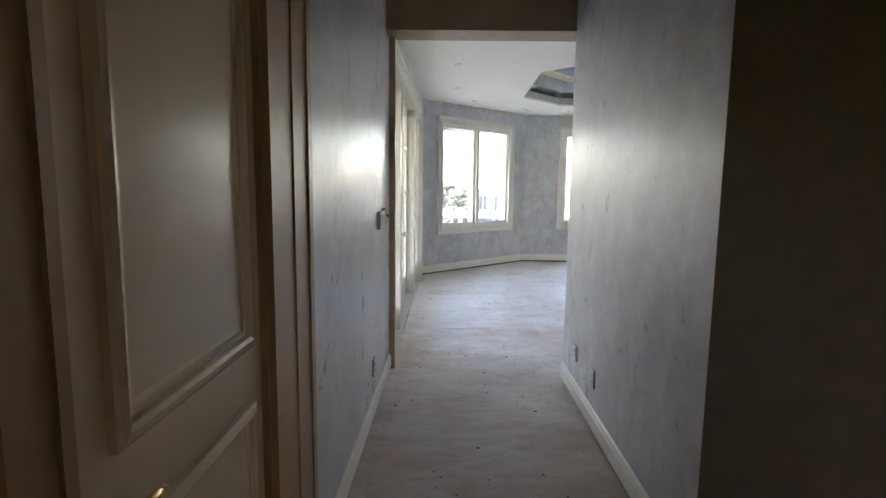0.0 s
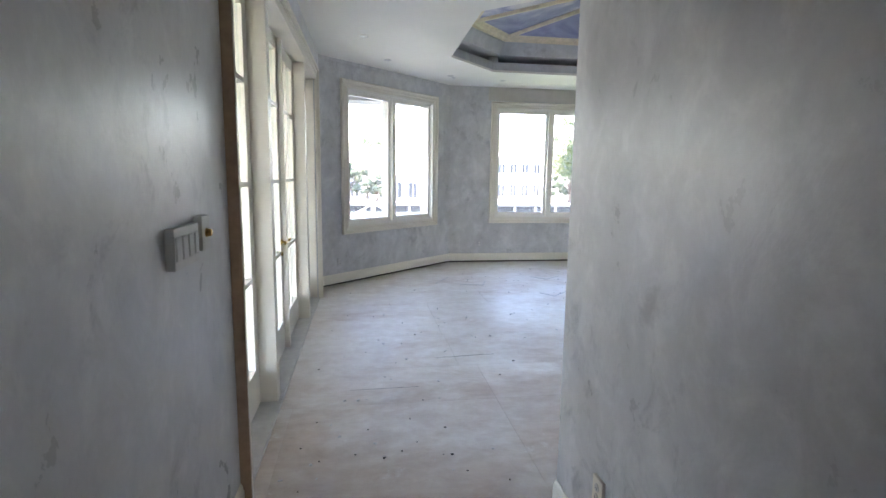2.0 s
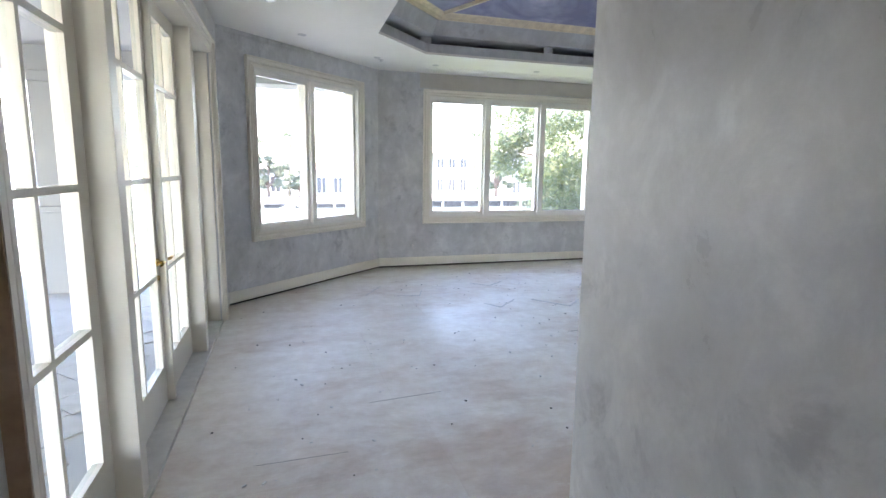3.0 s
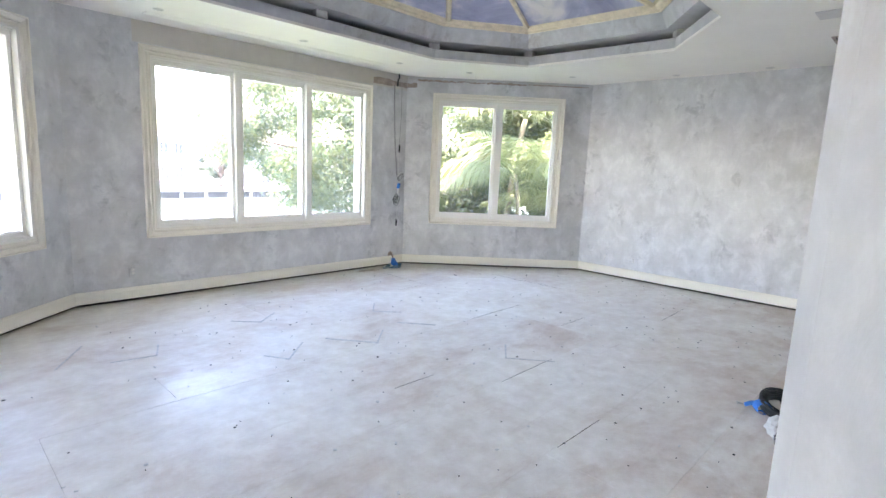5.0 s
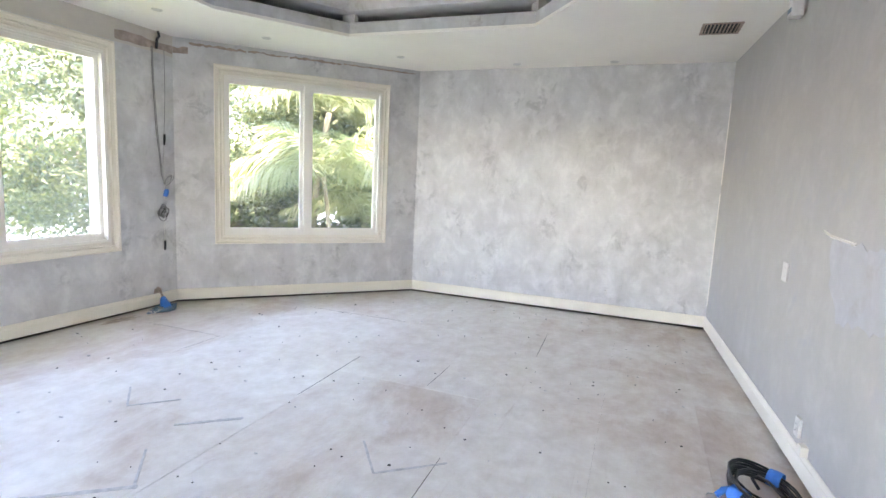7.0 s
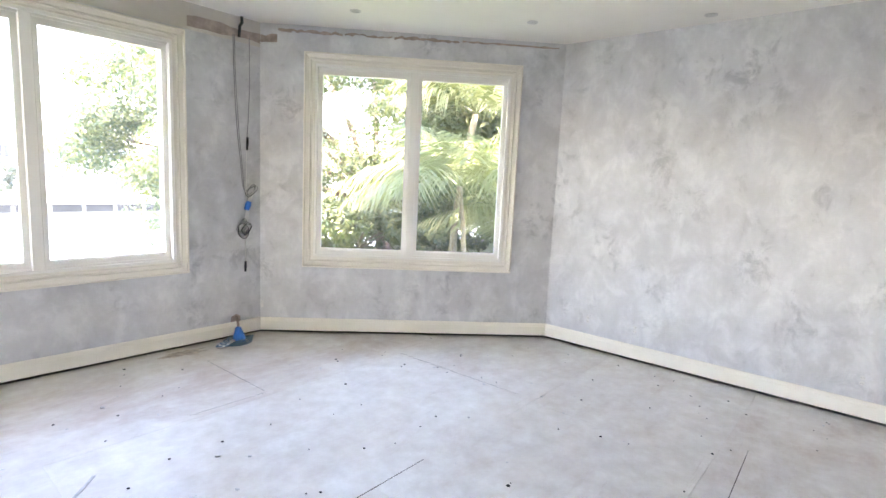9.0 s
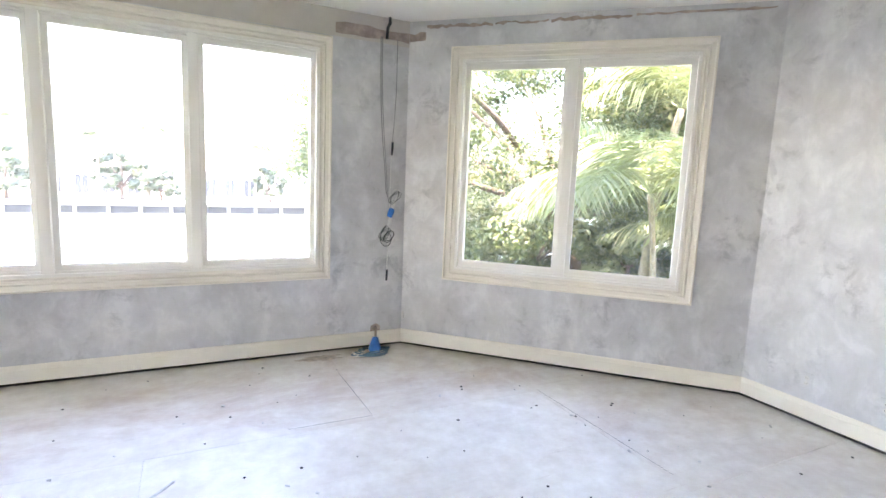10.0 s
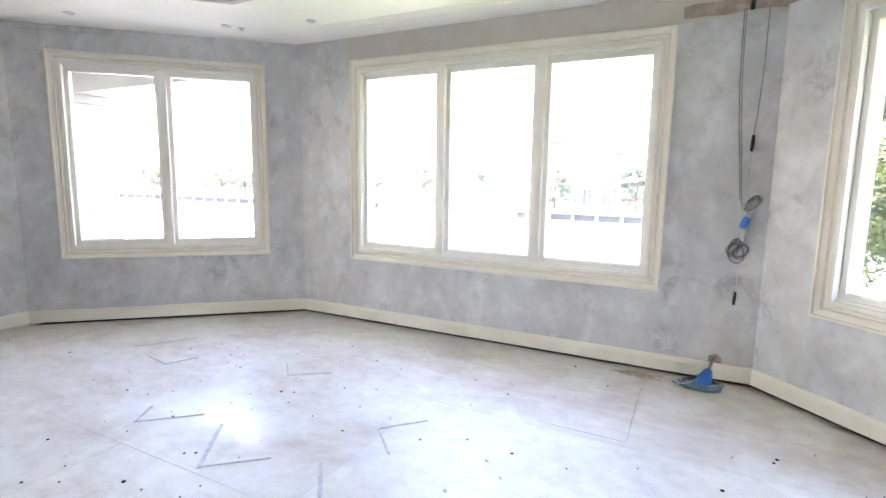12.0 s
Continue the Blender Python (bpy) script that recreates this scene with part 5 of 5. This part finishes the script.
def garden_tree(foot, centre, radii, pads, per, size, seed, label, mat, base=-0.35):
    """Spreading tree: a forked trunk, limbs, and a dome of leafy pads with gaps between them."""
    rnd = random.Random(seed)
    t = thing("tree", pose(foot[0], foot[1], base), label, "tree")
    c = Vector((centre[0] - foot[0], centre[1] - foot[1], centre[2] - base))
    fork = Vector((c.x * 0.25, c.y * 0.25, max(0.7, c.z * 0.45)))
    bm = bmesh.new()
    add_tube(bm, [(0, 0, -0.3), (fork.x * 0.3, fork.y * 0.3, fork.z * 0.5), fork], [0.24, 0.19, 0.17], 10)
    part("trunk", bm, M_BARK, t, smooth=True)
    centres = []
    for k in range(pads):
        z = 1 - 2 * (k + 0.5) / pads
        a = 2.399963 * k + rnd.uniform(-0.2, 0.2)
        q = math.sqrt(1 - z * z)
        f = rnd.uniform(0.55, 1.0) if k % 4 == 0 else rnd.uniform(0.82, 1.04)
        p = c + Vector((q * math.cos(a) * radii[0], q * math.sin(a) * radii[1], z * radii[2])) * f
        if p.z < 0.3:
            p.z = rnd.uniform(0.3, 1.4)
        centres.append((p, rnd.uniform(0.55, 1.0) * radii[0] * 0.225))
    for k in range(0, len(centres), max(1, len(centres) // 12)):
        p = centres[k][0]
        mid = fork.lerp(p, 0.5) + Vector((0, 0, rnd.uniform(-0.3, 0.4)))
        bm = bmesh.new()
        add_tube(bm, [fork * 0.95, mid, p], [0.11, 0.065, 0.02], 6)
        part("limb", bm, M_BARK, t, smooth=True)
    bm = bmesh.new()
    leaf_cloud(bm, centres, per, size, rnd, 0.45, 0.5)
    part("crown", bm, mat, t)
    return t


garden_tree((12.9, 15.9), (13.2, 17.6, 2.6), (6.0, 4.4, 3.2), 140, 1500, 0.056, 5, "broad-leaved spreading tree in full sun beside the canal", M_LEAF)
garden_tree((16.6, 12.2), (16.8, 12.2, 3.2), (4.2, 4.2, 3.6), 150, 420, 0.10, 6, "broad-leaved garden tree behind the palm", M_LEAF)
garden_tree((21.5, 15.5), (21.5, 15.5, 4.5), (4.8, 4.8, 4.4), 80, 300, 0.14, 8, "tall broad-leaved tree at the back of the garden", M_LEAF)
broad_tree(12.6, 14.0, -0.35, 1.7, 1.2, 18, 260, 0.075, 9, "low leafy shrub under the trees", M_LEAF, 0.25, "shrub")
broad_tree(11.3, 15.2, -0.35, 1.5, 1.3, 20, 300, 0.06, 12, "low leafy shrub near the canal", M_LEAF, 0.2, "shrub")
broad_tree(13.2, 11.6, -0.35, 1.7, 1.2, 18, 260, 0.075, 10, "low leafy shrub beside the palm", M_LEAF, 0.25, "shrub")
palm_tree(10.9, 11.8, -0.35, 1.9, 22, 2.3, 21, "garden palm with arching feathery fronds by the window", M_FROND, (-0.25, 0.0), 46, 0.034)
palm_tree(12.2, 11.9, -0.35, 0.9, 14, 2.1, 22, "young garden palm with arching feathery fronds", M_FROND, (0.1, -0.1), 42, 0.034)
palm_tree(12.0, 13.0, -0.35, 3.3, 18, 2.5, 23, "tall garden palm with arching feathery fronds", M_FROND, (0.3, -0.2), 46, 0.034)

# ---------------------------------------------------------------- far bank
def bank(name, x0, x1, y0, y1):
    solid(name, box(x0, x1, y0, y1, -4.1, -2.05), M_CONCRETE, "far bank with pale paving", "bank", kind="structure")


bank("bank_north", -13.6, 400, 64.0, 600)
bank("bank_northwest", -400, -36.0, 64.0, 600)


def seawall(name, a, b, label):
    t = thing(name, line_frame(a, b), label, "seawall", kind="structure")
    L = span(a, b)
    part("face", box(0, L, -0.25, 0.05, -3.9, -2.22), M_SEAWALL, t)
    part("cap", box(-0.1, L + 0.1, -0.4, 0.2, -2.22, -1.98), M_CONCRETE, t)
    n = int(L / 2.6)
    bm = bmesh.new()
    for i in range(n):
        x = (i + 0.5) * 2.6
        add_box(bm, x - 0.13, x + 0.13, -0.45, -0.2, -3.9, -2.35)
    part("piles", bm, M_CONCRETE, t, "pale concrete piles")
    return t


seawall("seawall_north", (-13.6, 63.9), (70, 63.9), "dark seawall with pale piles across the canal")
seawall("seawall_northwest", (-110, 63.9), (-36.0, 63.9), "dark seawall with pale piles across the canal")
seawall("seawall_channel", (-36.0, 64.0), (-39.5, 128.0), "dark seawall along the side channel")


def house(x, y, w, d, h, floors, cols, label, hip=1.6):
    t = thing("house", pose(x, y, -2.05), label, "house", "houses across the canal")
    part("wall", box(0, w, 0, d, 0, h), M_STUCCO, t)
    bm = bmesh.new()
    e = 0.5
    vs = [bm.verts.new(p) for p in ((-e, -e, h), (w + e, -e, h), (w + e, d + e, h), (-e, d + e, h), (d * 0.45, d * 0.5, h + hip), (w - d * 0.45, d * 0.5, h + hip))]
    lo = [bm.verts.new((v.co.x, v.co.y, h - 0.25)) for v in vs[:4]]
    for f in ((0, 1, 5, 4), (1, 2, 5), (2, 3, 4, 5), (3, 0, 4)):
        bm.faces.new([vs[i] for i in f])
    for i in range(4):
        bm.faces.new((lo[i], lo[(i + 1) % 4], vs[(i + 1) % 4], vs[i]))
    bm.faces.new(lo[::-1])
    part("roof", bm, M_ROOFTILE, t)
    fh = h / floors
    for f in range(floors):
        for c in range(cols):
            cx = w * (c + 0.5) / cols
            ww, z0, z1 = min(0.6, w / cols * 0.27), fh * f + (0.35 if f == 0 else 0.8), fh * f + fh * 0.7
            win = part("window", box(cx - ww - 0.12, cx + ww + 0.12, -0.06, 0.02, z0 - 0.1, z1 + 0.12), M_RAILPAINT, t)
            part("pane", box(cx - ww, cx + ww, -0.075, -0.055, z0, z1), M_FARGLASS, win)
            part("bar", box(cx - 0.05, cx + 0.05, -0.09, -0.07, z0, z1), M_RAILPAINT, win)
    return t


house(4.0, 73, 8.5, 8, 3.4, 1, 4, "low white house with a row of windows across the canal")
house(15.0, 80, 13.0, 9, 6.2, 2, 7, "white two storey house across the canal")
house(-9.5, 76, 10.0, 9, 3.4, 1, 4, "white bungalow with a pale hipped roof across the canal", 2.6)
house(31.0, 72, 12.0, 9, 5.8, 2, 4, "white two storey house across the canal")
house(-58.0, 74, 12.0, 9, 5.6, 2, 4, "white house on the far bank")
house(-84.0, 76, 13.0, 9, 3.6, 1, 4, "low white house on the far bank")
house(-50.0, 108, 9.0, 12, 5.6, 2, 3, "white house along the side channel")
far = [(-11.0, 70, 5.0, 2.6), (-1.5, 71, 5.6, 2.4), (2.2, 69.5, 3.8, 1.8), (13.4, 70, 4.4, 1.9), (28.5, 70, 6.0, 2.6), (46, 72, 7, 3.4), (-40, 71, 6, 3), (-45, 75, 6.5, 3.2), (-66, 71, 5.5, 3), (-73, 72, 6.5, 3.4), (-92, 72, 6, 3.2), (-42, 92, 6, 3), (-43, 116, 6, 3), (-20, 135, 7, 4.5), (-28, 138, 7, 4.5), (-10, 100, 7, 4)]
for i, (x, y, h, s) in enumerate(far):
    broad_tree(x, y, -2.05, h, s, 26, 150, 0.21, 40 + i, "leafy tree across the canal", M_FARLEAF, 0.2)
for i, (x, y, h) in enumerate(((-3.5, 70, 6.5), (1.0, 70.5, 7.2), (11.8, 70, 6.0), (25.5, 71, 8.0), (-12.6, 74, 8.0), (-62, 71, 7.5), (-47, 84, 8.0))):
    palm_tree(x, y, -2.05, h, 14, 2.6, 60 + i, "tall palm across the canal", M_FARLEAF, (0.4, 0.1), 16, 0.14)
